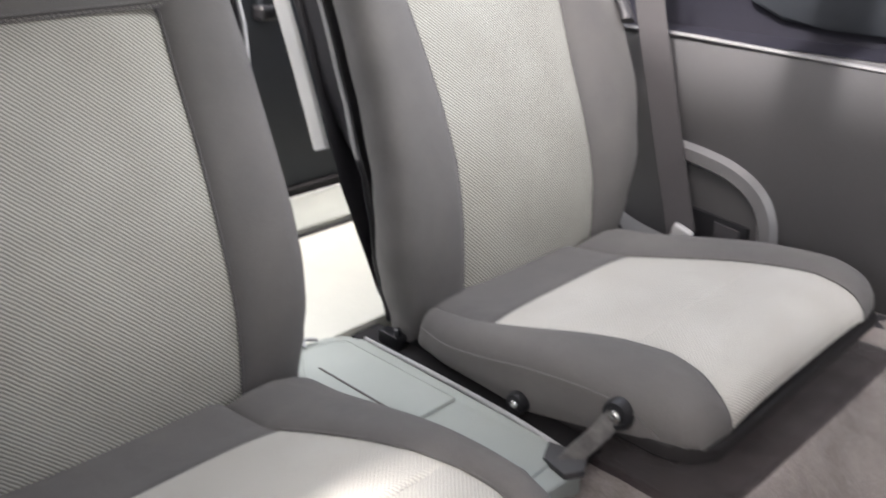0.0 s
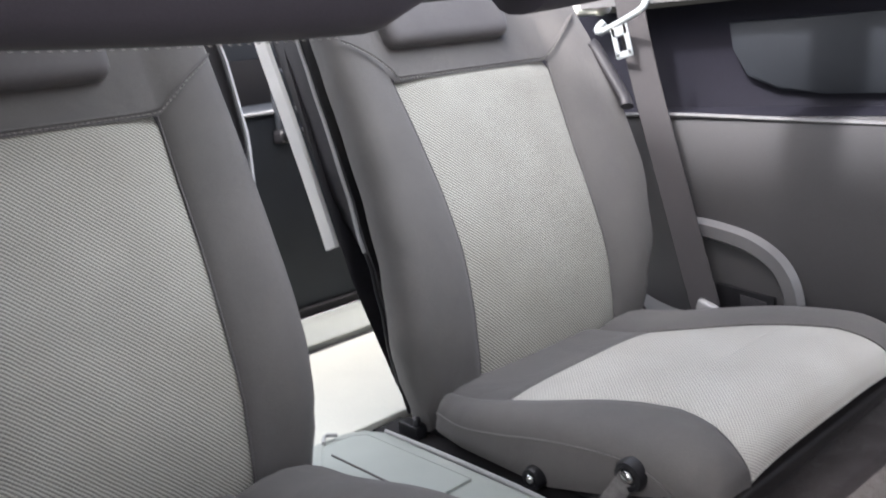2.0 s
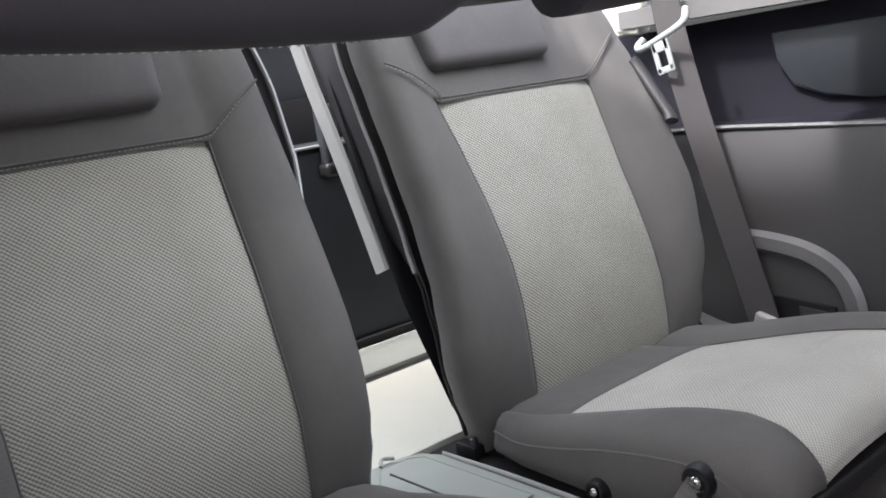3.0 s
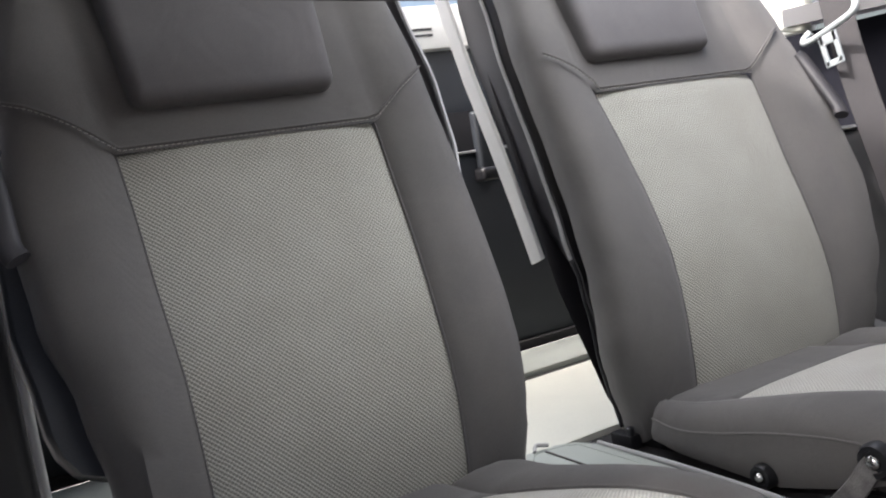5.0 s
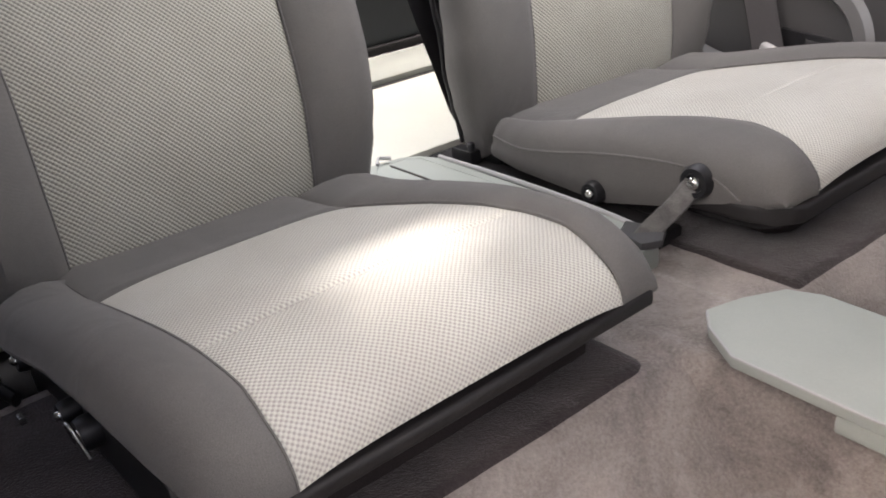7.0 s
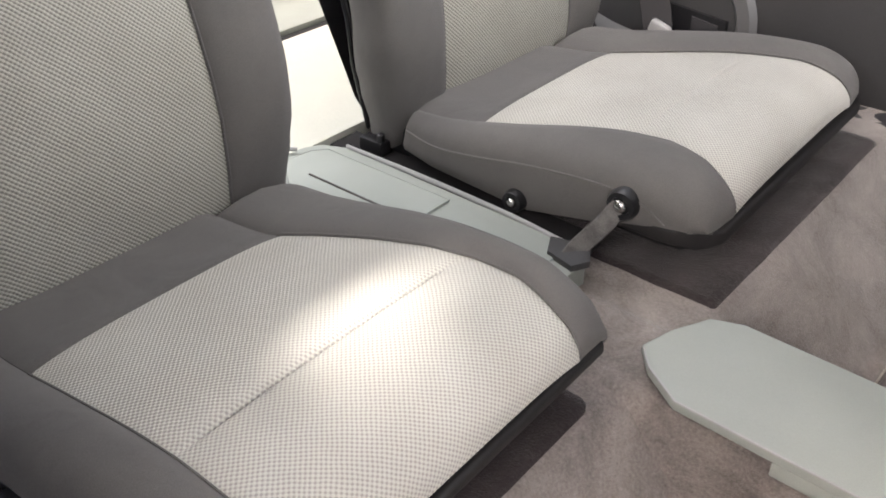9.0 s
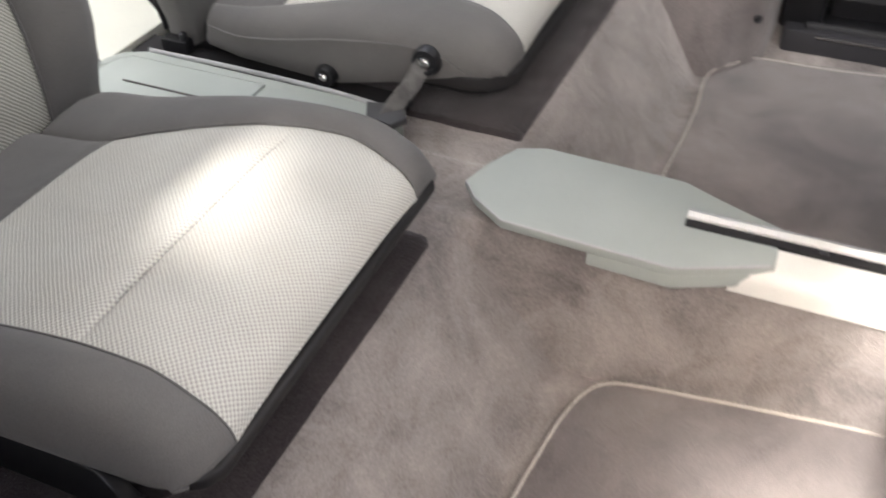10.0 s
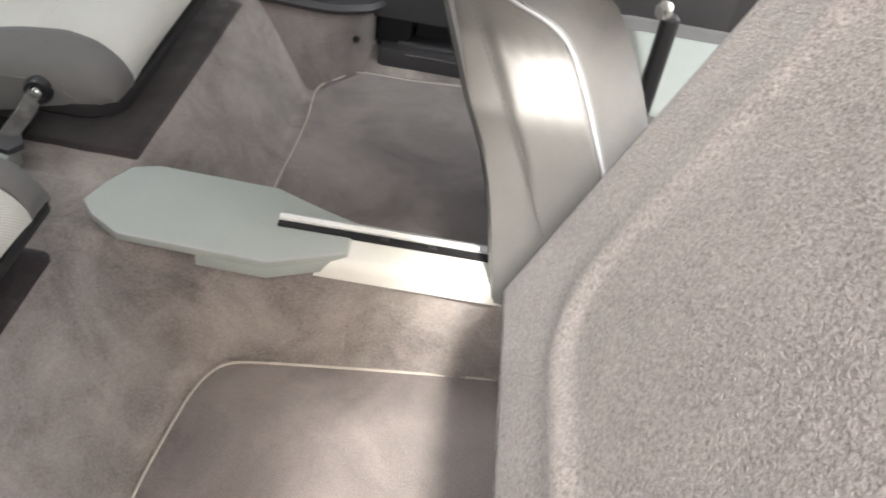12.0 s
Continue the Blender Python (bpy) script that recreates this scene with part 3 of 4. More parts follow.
    across = [Vector((-0.158, mid(-0.158, q), 0.2975 - 0.008 * q ** 4)) for q in [k / 10 - 1 for k in range(21)]]
    part("cross_stitching", stitches(across, 0.0030, 0.0034, 0.0011), THREAD, s, "row of pale puckered stitches")
    # black valance, and a dark base block in place of the shaded hollow
    lo, hi = spec["valance"]

    def lip(x, side):
        return side * (lin(x, *spec["half_out" if side == out else "half_in"]) - (0.010 if side == out else 0.001) - lin(x, (-0.2, -0.1), (0.02, 0.0)))

    run = [-0.30, -0.2, -0.12, -0.07, -0.045]
    def corner(side):
        d = 0.022 if side == out or out > 0 else 0.007
        return [(-0.004 - d, lip(0, side)), (-0.004 - d * 0.3, lip(0, side) - side * d * 0.3), (-0.002, lip(0, side) - side * d)]

    outline = [(x, lip(x, 1)) for x in run] + corner(1) + corner(-1)[::-1] + [(x, lip(x, -1)) for x in reversed(run)]
    part("valance", prism(outline, lo, hi, r=0.006, seg=3), VALANCE, s, "brown-black cloth valance under the cushion")
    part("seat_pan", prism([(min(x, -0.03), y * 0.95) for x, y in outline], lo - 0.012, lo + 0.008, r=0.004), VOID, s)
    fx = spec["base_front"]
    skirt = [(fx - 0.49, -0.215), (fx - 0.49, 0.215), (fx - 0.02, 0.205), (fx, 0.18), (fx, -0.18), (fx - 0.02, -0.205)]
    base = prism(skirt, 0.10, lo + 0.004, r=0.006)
    part("base", base, SHADEFILL, s, "brown-black block standing in for the shaded hollow")


def rear_seat(label, spec):
    out, yc = spec["out"], spec["y"]
    s = thing("rear_seat", label, "car seat", group="rear seats", at=(0, yc, 0))
    cushion_parts(s, spec)
    # backrest panel
    a_steps = [-0.04 + 0.518 * k / 30 for k in range(31)]
    bs = [(k / 14 - 1) for k in range(29)]
    rows = [[back_point(a, q * lin(a, *spec["panel"]), 0.006 - 0.011 * q ** 4 - (0.006 if a > 0.477 else 0)) for q in bs] for a in a_steps]
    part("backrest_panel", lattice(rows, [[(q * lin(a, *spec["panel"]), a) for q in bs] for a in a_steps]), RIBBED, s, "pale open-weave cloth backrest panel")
    for side in (1, -1):
        outer = side == out
        n = len(back_section(spec, 0, outer))
        rows = []
        for k in range(31):
            row = []
            for i in range(n):
                b0 = back_section(spec, 0.5, outer)[i][0]
                a = -0.045 + k / 30 * (seam_top(b0 if i < 7 else 0.3) + 0.045)
                b, c = back_section(spec, a, outer)[i]
                row.append(back_point(a, side * b, c))
            rows.append(row)
        # rounded foot
        rows.insert(0, [p + Vector((0, -side * 0.004, -0.004)) - N * 0.012 for p in rows[0]])
        part("backrest_bolster", lattice(rows), CLOTH, s)
        edge = [back_point(a, side * (lin(a, *spec["panel"]) + 0.0015), -0.002) for a in a_steps]
        part("panel_seam", sweep(edge, ring(0.0013, 0.0013, 6), up=N), HEADCLOTH, s)
    # upper section above the stitched seam
    rows = []
    for k in range(19):
        f = k / 18
        row = []
        for side in (-1, 1):
            outer = side == out
            if side > 0:
                for q in [j / 8 - 1 for j in range(17)]:
                    a = seam_top(0) + f * (0.80 - seam_top(0))
                    drop = ease(a, (0.74, 0.80), (0.0, 0.05))
                    row.append(back_point(a - 0.3 * drop, q * lin(a, *spec["panel"]), 0.003 - drop))
            for i in (range(10, 0, -1) if side < 0 else range(1, 11)):
                b0 = back_section(spec, 0.5, outer)[i][0]
                s0 = seam_top(b0 if i < 7 else 0.3)
                a = s0 + f * (0.80 - s0)
                b, c = back_section(spec, a, outer)[i]
                drop = ease(a, (0.72, 0.80), (0.0, 0.05))
                row.append(back_point(a - 0.3 * drop, side * b, max(c - drop, -0.078)))
        rows.append(row)
    part("backrest_top", lattice(rows), CLOTH, s)
    # raised stitched seam
    line = []
    for k in range(49):
        ends = [-out * (ease(0.54, *spec["back_in"]) - 0.012), out * 0.276]
        b = min(ends) + (max(ends) - min(ends)) * k / 48
        w = lin(0.482, *spec["panel"])
        line.append(back_point(seam_top(b) + 0.003, b, 0.0055 if abs(b) < w else 0.012 + 0.010 * math.sin(math.pi * min(1, (abs(b) - w) / 0.105))))
    part("seam_stitching", stitches(line), THREAD, s, "row of pale contrast stitches")
    part("piping", sweep([p + U * 0.004 - N * 0.001 for p in line], ring(0.0018, 0.0018, 8), up=N), CLOTH, s)
    # headrest pad
    hb = bmesh.new()
    tilt = Matrix(((N.x, 0, U.x), (0, 1, 0), (N.z, 0, U.z))).to_4x4()
    centre = back_point(0.640, spec["head"], 0.006)
    box(centre, (0.064, 0.274, 0.225), 0.020, 4, hb, tilt)
    for v in hb.verts:
        k = (v.co - centre).dot(U)
        v.co.y += (v.co.y - centre.y) * 0.40 * k
    part("headrest", hb, HEADCLOTH, s, "dark cloth headrest pad")
    # shell, silver frame rail and edge strip towards the tunnel
    dy = spec["shell"]
    rows = [[shell_point(a, q * (shell_half(a) - 0.012) * (0.84 if q * out > 0 else 1.0) + dy, -0.078 - 0.07 * math.cos(q * 1.2)) for q in [k / 10 - 1 for k in range(21)]] for a in [-0.03 + 0.84 * k / 14 for k in range(15)]]
    part("back_shell", lattice(rows), SHELL, s, "charcoal backrest shell")
    side = -out

    def rim(a):
        flare = lin(a, (0.22, 0.33, 0.45, 0.56, 0.70, 0.8), (0.0, 0.045, 0.076, 0.086, 0.090, 0.09)) if out < 0 else lin(a, (0.1, 0.26), (-0.006, 0.012))
        return back_point(a, side * (ease(a, *spec["back_in"]) - 0.026 + flare), -0.080)

    def tuck(a):
        return lin(a, (0.12, 0.34), (0.085, 0.0))

    def cover(a):
        return min(shell_half(a) + 0.002, 0.264)

    rows = []
    for k in range(25):
        a = -0.02 + 0.80 * k / 24
        p = rim(a)
        rows.append([p, p + Vector((0, side * 0.006, 0)) - N * 0.006, shell_point(a, side * (cover(a) - tuck(a)) + dy, -0.124), shell_point(a, side * (cover(a) - 0.03 - tuck(a)) + dy, -0.130)])
    part("side_cover", lattice(rows), SHELL, s)
    part("edge_strip", sweep([rim(0.24 + 0.54 * k / 20) + Vector((0, side * 0.007, 0)) - N * 0.002 for k in range(21)], ring(0.0034, 0.0034, 6), up=N), RIMTRIM, s)
    part("edge_beading", sweep([rim(-0.02 + 0.255 * k / 12) + Vector((0, side * 0.005, 0)) - N * 0.002 for k in range(13)], ring(0.003, 0.003, 6), up=N), BLACK, s)
    rail_line = [shell_point(0.265 + 0.53 * k / 16, side * 0.278, -0.143) for k in range(17)]
    part("frame_rail", sweep(rail_line, [(-0.015, -0.004), (0.015, -0.004), (0.018, 0), (0.015, 0.004), (-0.015, 0.004), (-0.018, 0)], up=(0, 1, 0)), SILVER, s, "satin silver frame rail")
    # dark moulded shell behind the outboard bolster
    if out < 0:
        wing = [(0.128, 0.20), (0.129, 0.252), (0.142, 0.284), (0.165, 0.298), (0.19, 0.304), (0.237, 0.307), (0.30, 0.316), (0.42, 0.310), (0.42, 0.20)]
        rows = [[shell_point(a - t, out * (b - t), c) for a, b in wing] for c, t in ((-0.03, 0.006), (-0.036, 0.0), (-0.085, 0.0), (-0.09, 0.006))]
        part("side_wing", lattice(rows, close=True), WALLTRIM, s, "charcoal moulded side wing")
    # release lever on the outboard shoulder
    lev = smooth_path([(-0.536, out * 0.298, 0.610), (-0.546, out * 0.3045, 0.626), (-0.575, out * 0.3045, 0.672), (-0.604, out * 0.3045, 0.717), (-0.614, out * 0.300, 0.730)])
    part("release_lever", sweep(lev, ring(0.010, 0.014, 12), up=(0, 1, 0)), SHELL, s, "charcoal release lever pad")
    if out < 0:
        # wire clip, and small steel plates added as glints on the latch parts
        clip = smooth_path([(-0.276, out * 0.247, 0.188), (-0.268, out * 0.252, 0.214), (-0.252, out * 0.252, 0.216), (-0.240, out * 0.247, 0.190)], per=5)
        part("spring_clip", sweep(clip, ring(0.0022, 0.0022, 8), up=(0, 1, 0)), STEEL, s, "bright wire clip")
        for x, z, w in ((-0.515, 0.221, 0.010), (-0.490, 0.197, 0.008), (-0.37, 0.176, 0.012)):
            part("glint_plate", box((x, out * 0.268, z), (w, 0.006, w * 0.7), 0.0015, 2), STEEL, s, "small steel plate added as a glint")
    # pivots on the sides of the cushion
    for side in (1, -1):
        outer = side == out
        if outer:
            shield = [(-0.47, 0.13), (-0.10, 0.13), (-0.085, 0.19), (-0.11, 0.226), (-0.20, 0.242), (-0.40, 0.244), (-0.46, 0.235), (-0.48, 0.20)]
            part("side_shield", prism(shield, side * 0.222 - 0.008, side * 0.222 + 0.008, r=0.004, axis="y"), BLACK, s, "glossy black side shield")
            arm = smooth_path([(-0.57, side * 0.285, 0.215), (-0.51, side * 0.288, 0.212), (-0.45, side * 0.28, 0.195), (-0.40, side * 0.262, 0.18)])
            part("recliner_arm", sweep(arm, ring(0.009, 0.006, 10), up=(0, 1, 0)), BLACK, s)
        for x, z, r in ((-0.256, 0.205, 0.016), (-0.305, 0.202, 0.012), (-0.43, 0.205, 0.014)) if outer else ((-0.112, 0.260, 0.0205), (-0.265, 0.208, 0.016)):
            m = pose(x, side * ((0.236 if outer else lin(x, *spec["half_in"])) + 0.002), z, -90 * side)
            piv = part("pivot", lathe([(r, -0.012), (r, 0.004), (r * 0.86, 0.010), (r * 0.6, 0.010), (r * 0.55, 0.007)], m), BLACK, s)
            part("bolt", lathe([(r * 0.42, 0.004), (r * 0.42, 0.010), (r * 0.3, 0.0135), (r * 0.08, 0.0145)], m, 12), STEEL, piv, "domed bolt head")
        if out < 0 and not outer:
            continue
        part("hinge_plate", prism([(-0.555, 0.15), (-0.49, 0.15), (-0.478, 0.19), (-0.492, 0.235), (-0.515, 0.262), (-0.54, 0.25)], side * 0.262 - 0.006, side * 0.262 + 0.006, r=0.003, axis="y"), BLACK, s, "black hinge plate")
        part("hinge_pin", lathe([(0.009, 0), (0.009, 0.008), (0.006, 0.011), (0.002, 0.011)], pose(-0.512, side * 0.268, 0.235, -90 * side), 14), DARKSTEEL, s)
    return s


rear_seat("grey cloth rear seat with pale woven panels, catching soft sun", NEAR_SEAT)
rear_seat("grey cloth rear seat with bright woven panels beside side trim", FAR_SEAT)

# ---------------------------------------------------------------- tunnel fittings
bin_box = thing("tunnel_bin", "pale grey-green plastic bin between the rear seats", "storage bin")
bin_out = [(-0.60, 0.085), (-0.612, 0.10), (-0.605, 0.165), (-0.59, 0.19), (-0.555, 0.205), (-0.20, 0.198), (-0.135, 0.185), (-0.125, 0.17), (-0.135, 0.045), (-0.40, 0.04), (-0.47, 0.045)]
part("tray", prism(bin_out, 0.13, 0.196, r=0.004), GREENISH, bin_box)
lid_out = [(-0.58, 0.105), (-0.588, 0.115), (-0.582, 0.16), (-0.565, 0.178), (-0.34, 0.178), (-0.34, 0.046), (-0.50, 0.050)]
part("lid", prism(lid_out, 0.19, 0.2, r=0.002), GREENISH, bin_box)
part("lid_groove", sweep([(x, y, 0.1995) for x, y in lid_out + lid_out[:1]], ring(0.0012, 0.0012, 6)), GREENISH, bin_box)
part("lid", prism([(-0.334, 0.046), (-0.334, 0.178), (-0.20, 0.175), (-0.16, 0.165), (-0.155, 0.05)], 0.19, 0.199, r=0.002), GREENISH, bin_box)
part("rim", sweep(smooth_path([(-0.555, 0.205, 0.197), (-0.40, 0.203, 0.199), (-0.25, 0.199, 0.198), (-0.15, 0.19, 0.196)]), ring(0.003, 0.004, 8)), RIMTRIM, bin_box)
part("catch", sweep(smooth_path([(-0.595, 0.118, 0.2), (-0.607, 0.13, 0.204), (-0.598, 0.146, 0.202)]), ring(0.003, 0.003, 6)), RIMTRIM, bin_box)

tray = thing("side_tray", "black tray with latch hardware beside the far rear seat", "tray")
part("well", prism([(-0.60, 0.212), (-0.15, 0.204), (-0.15, 0.25), (-0.60, 0.27)], 0.15, 0.185, r=0.003), VOID, tray)
part("latch", box((-0.53, 0.238, 0.196), (0.045, 0.022, 0.022), 0.004), BLACK, tray)
part("latch_pin", lathe([(0.006, 0), (0.006, 0.012), (0.003, 0.014), (0.001, 0.014)], pose(-0.515, 0.235, 0.206), 10), DARKSTEEL, tray)

buckle = thing("lap_strap", "grey webbing strap bolted to the seat side with end plate", "seat belt")
part("webbing", sweep(smooth_path([(-0.114, 0.219, 0.258), (-0.126, 0.203, 0.233), (-0.142, 0.182, 0.208), (-0.146, 0.165, 0.196)]), strap(0.022, 0.004), up=(0.5, -0.8, 0.4)), STRAPCLOTH, buckle)
part("end_plate", prism([(-0.185, 0.185), (-0.135, 0.198), (-0.118, 0.168), (-0.13, 0.145), (-0.17, 0.155)], 0.194, 0.204, r=0.002), SIDETRIM, buckle)

slab = thing("console_cover", "pale grey-green plastic cover plate on the tunnel", "console cover")
slab_out = [(0.0, 0.082), (0.022, 0.054), (0.066, 0.024), (0.262, 0.016), (0.36, 0.060), (0.36, 0.128), (0.325, 0.138), (0.242, 0.176), (0.07, 0.182), (0.035, 0.168), (0.012, 0.124)]
part("plate", prism(slab_out, 0.183, 0.196, r=0.0035, seg=3), GREENISH, slab)
part("skirt", prism([(0.168, 0.0205), (0.262, 0.0170), (0.352, 0.0575), (0.352, 0.11), (0.168, 0.11)], 0.166, 0.184, r=0.003), GREENISH, slab)
# paler bead puts the plate's edge highlight into colour
part("edge_highlight", sweep([(x, y, 0.1945) for x, y in ((0.003, 0.079), (0.022, 0.055), (0.066, 0.0255), (0.16, 0.0215), (0.262, 0.0175), (0.357, 0.0600))], ring(0.0016, 0.0016, 8)), RIMTRIM, slab, "paler bead standing in for the edge highlight")

rail = thing("console_rail", "white painted tunnel rail with a black slot", "console rail")
part("near_cheek", lattice([[(x + d * lin(x, (0.33, 0.36), (1.0, 0.0)), y, z) for d, y, z in ((-0.012, 0.045, 0.160), (-0.008, 0.048, 0.174), (0.004, 0.053, 0.185), (0.022, 0.062, 0.1905), (0.024, 0.090, 0.1945), (0.024, 0.0915, 0.17))] for x in (0.33, 0.345, 0.37, 0.45, 0.6, 0.8)]), RUBBER_WHITE, rail, "white painted side of the rail")
part("far_cheek", lattice([[(x, 0.104, 0.17), (x, 0.1055, 0.2), (x, 0.112, 0.203), (x, 0.122, 0.198), (x, 0.132, 0.17), (x, 0.14, 0.12)] for x in (0.258, 0.33, 0.45, 0.6, 0.8)]), SILVER, rail)
part("slot", box((0.528, 0.0977, 0.190), (0.54, 0.0125, 0.016), 0.001), VOID, rail, "black slot")
for x in (0.405, 0.47, 0.56):
    part("slot_stop", box((x, 0.0977, 0.1975), (0.010, 0.006, 0.004), 0.0012), DARKSTEEL, rail, "small dark stop in the slot")

# ---------------------------------------------------------------- rear deck and rear wall
deck = link("rear_deck", box((-0.78, 0.15, 0.155), (0.36, 1.5, 0.08), 0.006), DECK)
tagged(deck, "pale cream rear deck behind the seats, strongly sunlit", "rear deck", kind="structure")
sill = link("rear_sill", box((-1.06, 0.15, 0.165), (0.165, 1.5, 0.08), 0.01), SILLSTRIP)
tagged(sill, "grey-green raised sill strip along the rear deck", "sill", kind="structure")
tagged(link("deck_joint", box((-0.966, 0.15, 0.15), (0.03, 1.5, 0.085), 0.002), VOID), "dark joint between deck and sill", "joint", kind="structure")
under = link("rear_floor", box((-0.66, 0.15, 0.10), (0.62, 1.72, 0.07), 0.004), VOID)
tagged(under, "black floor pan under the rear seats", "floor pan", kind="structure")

rear = thing("wall_rear", "dark slate trim of the rear bulkhead", "rear wall", kind="structure")
part("lower_panel", box((-1.175, 0.15, 0.435), (0.04, 1.6, 0.43), 0.012), WALLTRIM, rear)
part("shelf", box((-1.34, 0.15, 0.635), (0.34, 1.7, 0.03), 0.004), WALLTRIM, rear)
# near-black strip gives the dark of a deep recess
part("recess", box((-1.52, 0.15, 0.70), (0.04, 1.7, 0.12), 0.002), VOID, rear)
part("ledge_strip", box((-1.158, 0.15, 0.652), (0.02, 1.6, 0.006), 0.002), RIMTRIM, rear)
part("upper_panel", box((-1.53, 0.15, 0.84), (0.04, 1.7, 0.17), 0.006), WALLTRIM, rear)
part("foot_gap", box((-1.16, 0.15, 0.212), (0.03, 1.6, 0.02), 0.002), VOID, rear)
part("header", box((-1.52, 0.15, 0.975), (0.10, 1.7, 0.11), 0.012), RUBBER_WHITE, rear, "white header over the rear trim")
for z in (0.955, 0.970):
    part("vent_slot", box((-1.4695, 0.53, z), (0.004, 0.11, 0.006), 0.0), BLACK, rear)
hook = thing("trim_latch", "dark latch tab on the rear trim", "latch")
part("tab", box((-1.145, 0.475, 0.672), (0.026, 0.045, 0.13), 0.010, 3), WALLTRIM, hook)
part("collar", box((-1.138, 0.475, 0.60), (0.04, 0.062, 0.03), 0.01, 3), BLACK, hook)

# ---------------------------------------------------------------- far side of the cabin
side = thing("wall_far", "grey moulded side trim with a dark recess above", "side trim", kind="structure")
rows = []
for z, y in ((0.12, 0.93), (0.2, 0.905), (0.3, 0.9), (0.45, 0.903), (0.56, 0.91), (0.578, 0.918)):
    rows.append([(x, y + 0.012 * max(0, x - 0.1), z) for x in [-1.2 + 0.1 * k for k in range(23)]])
part("lower_panel", lattice(rows), SIDETRIM, side)
part("bright_ridge", sweep([(x, 0.915, 0.583 - 0.06 * max(0, x + 0.5) * 0.7) for x in [-0.62 + 0.08 * k for k in range(20)]], ring(0.006, 0.0045, 8)), SILLTRIM, side, "pale ridge along the trim")
part("recess", lattice([[(x, y, z) for x in [-1.2 + 0.2 * k for k in range(12)]] for z, y in ((0.578, 0.925), (0.585, 1.0), (0.68, 1.012), (0.78, 1.0))]), DARKTRIM, side)
pocket = [(-0.425, 0.74), (-0.418, 0.69), (-0.39, 0.642), (-0.33, 0.615), (-0.25, 0.608), (0.4, 0.60), (0.4, 0.74)]
part("pocket_panel", prism(pocket, 0.99, 1.012, r=0.008, axis="y"), WALLTRIM, side)
part("top_rim", sweep([(x, 0.985, 0.805 - 0.02 * (x + 0.6)) for x in [-0.72 + 0.2 * k for k in range(10)]], [(-0.05, -0.014), (0.05, -0.014), (0.05, 0.02), (-0.03, 0.03), (-0.05, 0.01)]), SILLTRIM, side, "grey window sill rim")
part("window_frame", prism([(-0.60, 0.825), (0.9, 0.795), (0.9, 0.93), (-0.50, 0.97)], 1.02, 1.045, r=0.008, axis="y"), SILLTRIM, side, "grey lower frame of the side window")
# added white panel, hides blue sky where plain white belongs
part("white_backing", box((-1.0, 1.03, 1.0), (0.55, 0.04, 0.44), 0.015, 3), RUBBER_WHITE, side, "white panel added to hide the sky")

arch = thing("armrest_arch", "pale moulded armrest arch on the side trim", "armrest")
part("arch", sweep(smooth_path([(-0.47, 0.893, 0.378), (-0.40, 0.89, 0.372), (-0.33, 0.888, 0.356), (-0.28, 0.888, 0.325), (-0.255, 0.889, 0.278), (-0.25, 0.892, 0.21)], per=8), strap(0.022, 0.026), up=(0, 1, 0)), SILLTRIM, arch)
part("pad", prism([(-0.47, 0.21), (-0.27, 0.21), (-0.272, 0.28), (-0.29, 0.32), (-0.34, 0.345), (-0.47, 0.365)], 0.89, 0.905, r=0.006, axis="y"), SIDETRIM, arch)
part("socket", prism([(-0.40, 0.215), (-0.285, 0.215), (-0.285, 0.262), (-0.40, 0.275)], 0.882, 0.9, r=0.004, axis="y"), BLACK, arch, "black belt socket")
part("socket_face", prism([(-0.35, 0.222), (-0.30, 0.222), (-0.30, 0.253), (-0.35, 0.26)], 0.879, 0.884, r=0.002, axis="y"), SHELL, arch)

belt = thing("seat_belt", "grey webbing seat belt hanging beside the far rear seat", "seat belt")
part("webbing", sweep(smooth_path([(-0.62, 0.93, 1.02), (-0.565, 0.885, 0.80), (-0.52, 0.862, 0.65), (-0.45, 0.84, 0.44), (-0.385, 0.822, 0.245)], per=6), strap(0.050, 0.003), up=(0.5, -0.86, 0.1)), BELT, belt)
part("anchor", box((-0.383, 0.818, 0.235), (0.04, 0.016, 0.05), 0.007, 3, m=pose(0, 0, 0, 0, 18, 0)), RIMTRIM, belt, "pale anchor cover")
lower = [(-0.60, 0.88, 0.215), (-0.52, 0.86, 0.2), (-0.43, 0.84, 0.195)]
part("anchor_foot", sweep(smooth_path(lower), strap(0.05, 0.03)), SILLTRIM, belt)
tongue = part("tongue", sweep(smooth_path([(-0.60, 0.853, 0.765), (-0.612, 0.846, 0.752), (-0.600, 0.842, 0.747), (-0.555, 0.838, 0.760), (-0.508, 0.836, 0.778), (-0.498, 0.84, 0.79), (-0.502, 0.85, 0.806)], per=6), ring(0.0065, 0.0065, 8)), TONGUE, belt, "pale buckle tongue")
bm = bmesh.new()
lean = pose(-0.550, 0.836, 0.728, 0, -12, 0)
for dx, dz, sx, sz in ((-0.014, 0, 0.010, 0.058), (0.014, 0, 0.010, 0.058), (0, 0.02, 0.036, 0.022), (0, -0.025, 0.036, 0.012)):
    box((dx, 0, dz), (sx, 0.004, sz), 0.0015, 2, bm)
bmesh.ops.transform(bm, matrix=lean, verts=bm.verts)
part("plate", bm, TONGUE, tongue)
part("upper_cover", box((-0.70, 0.955, 0.835), (0.06, 0.03, 0.11), 0.012, 3, m=pose(0, 0, 0, 0, 12, 0)), DECK, belt, "cream belt outlet cover")

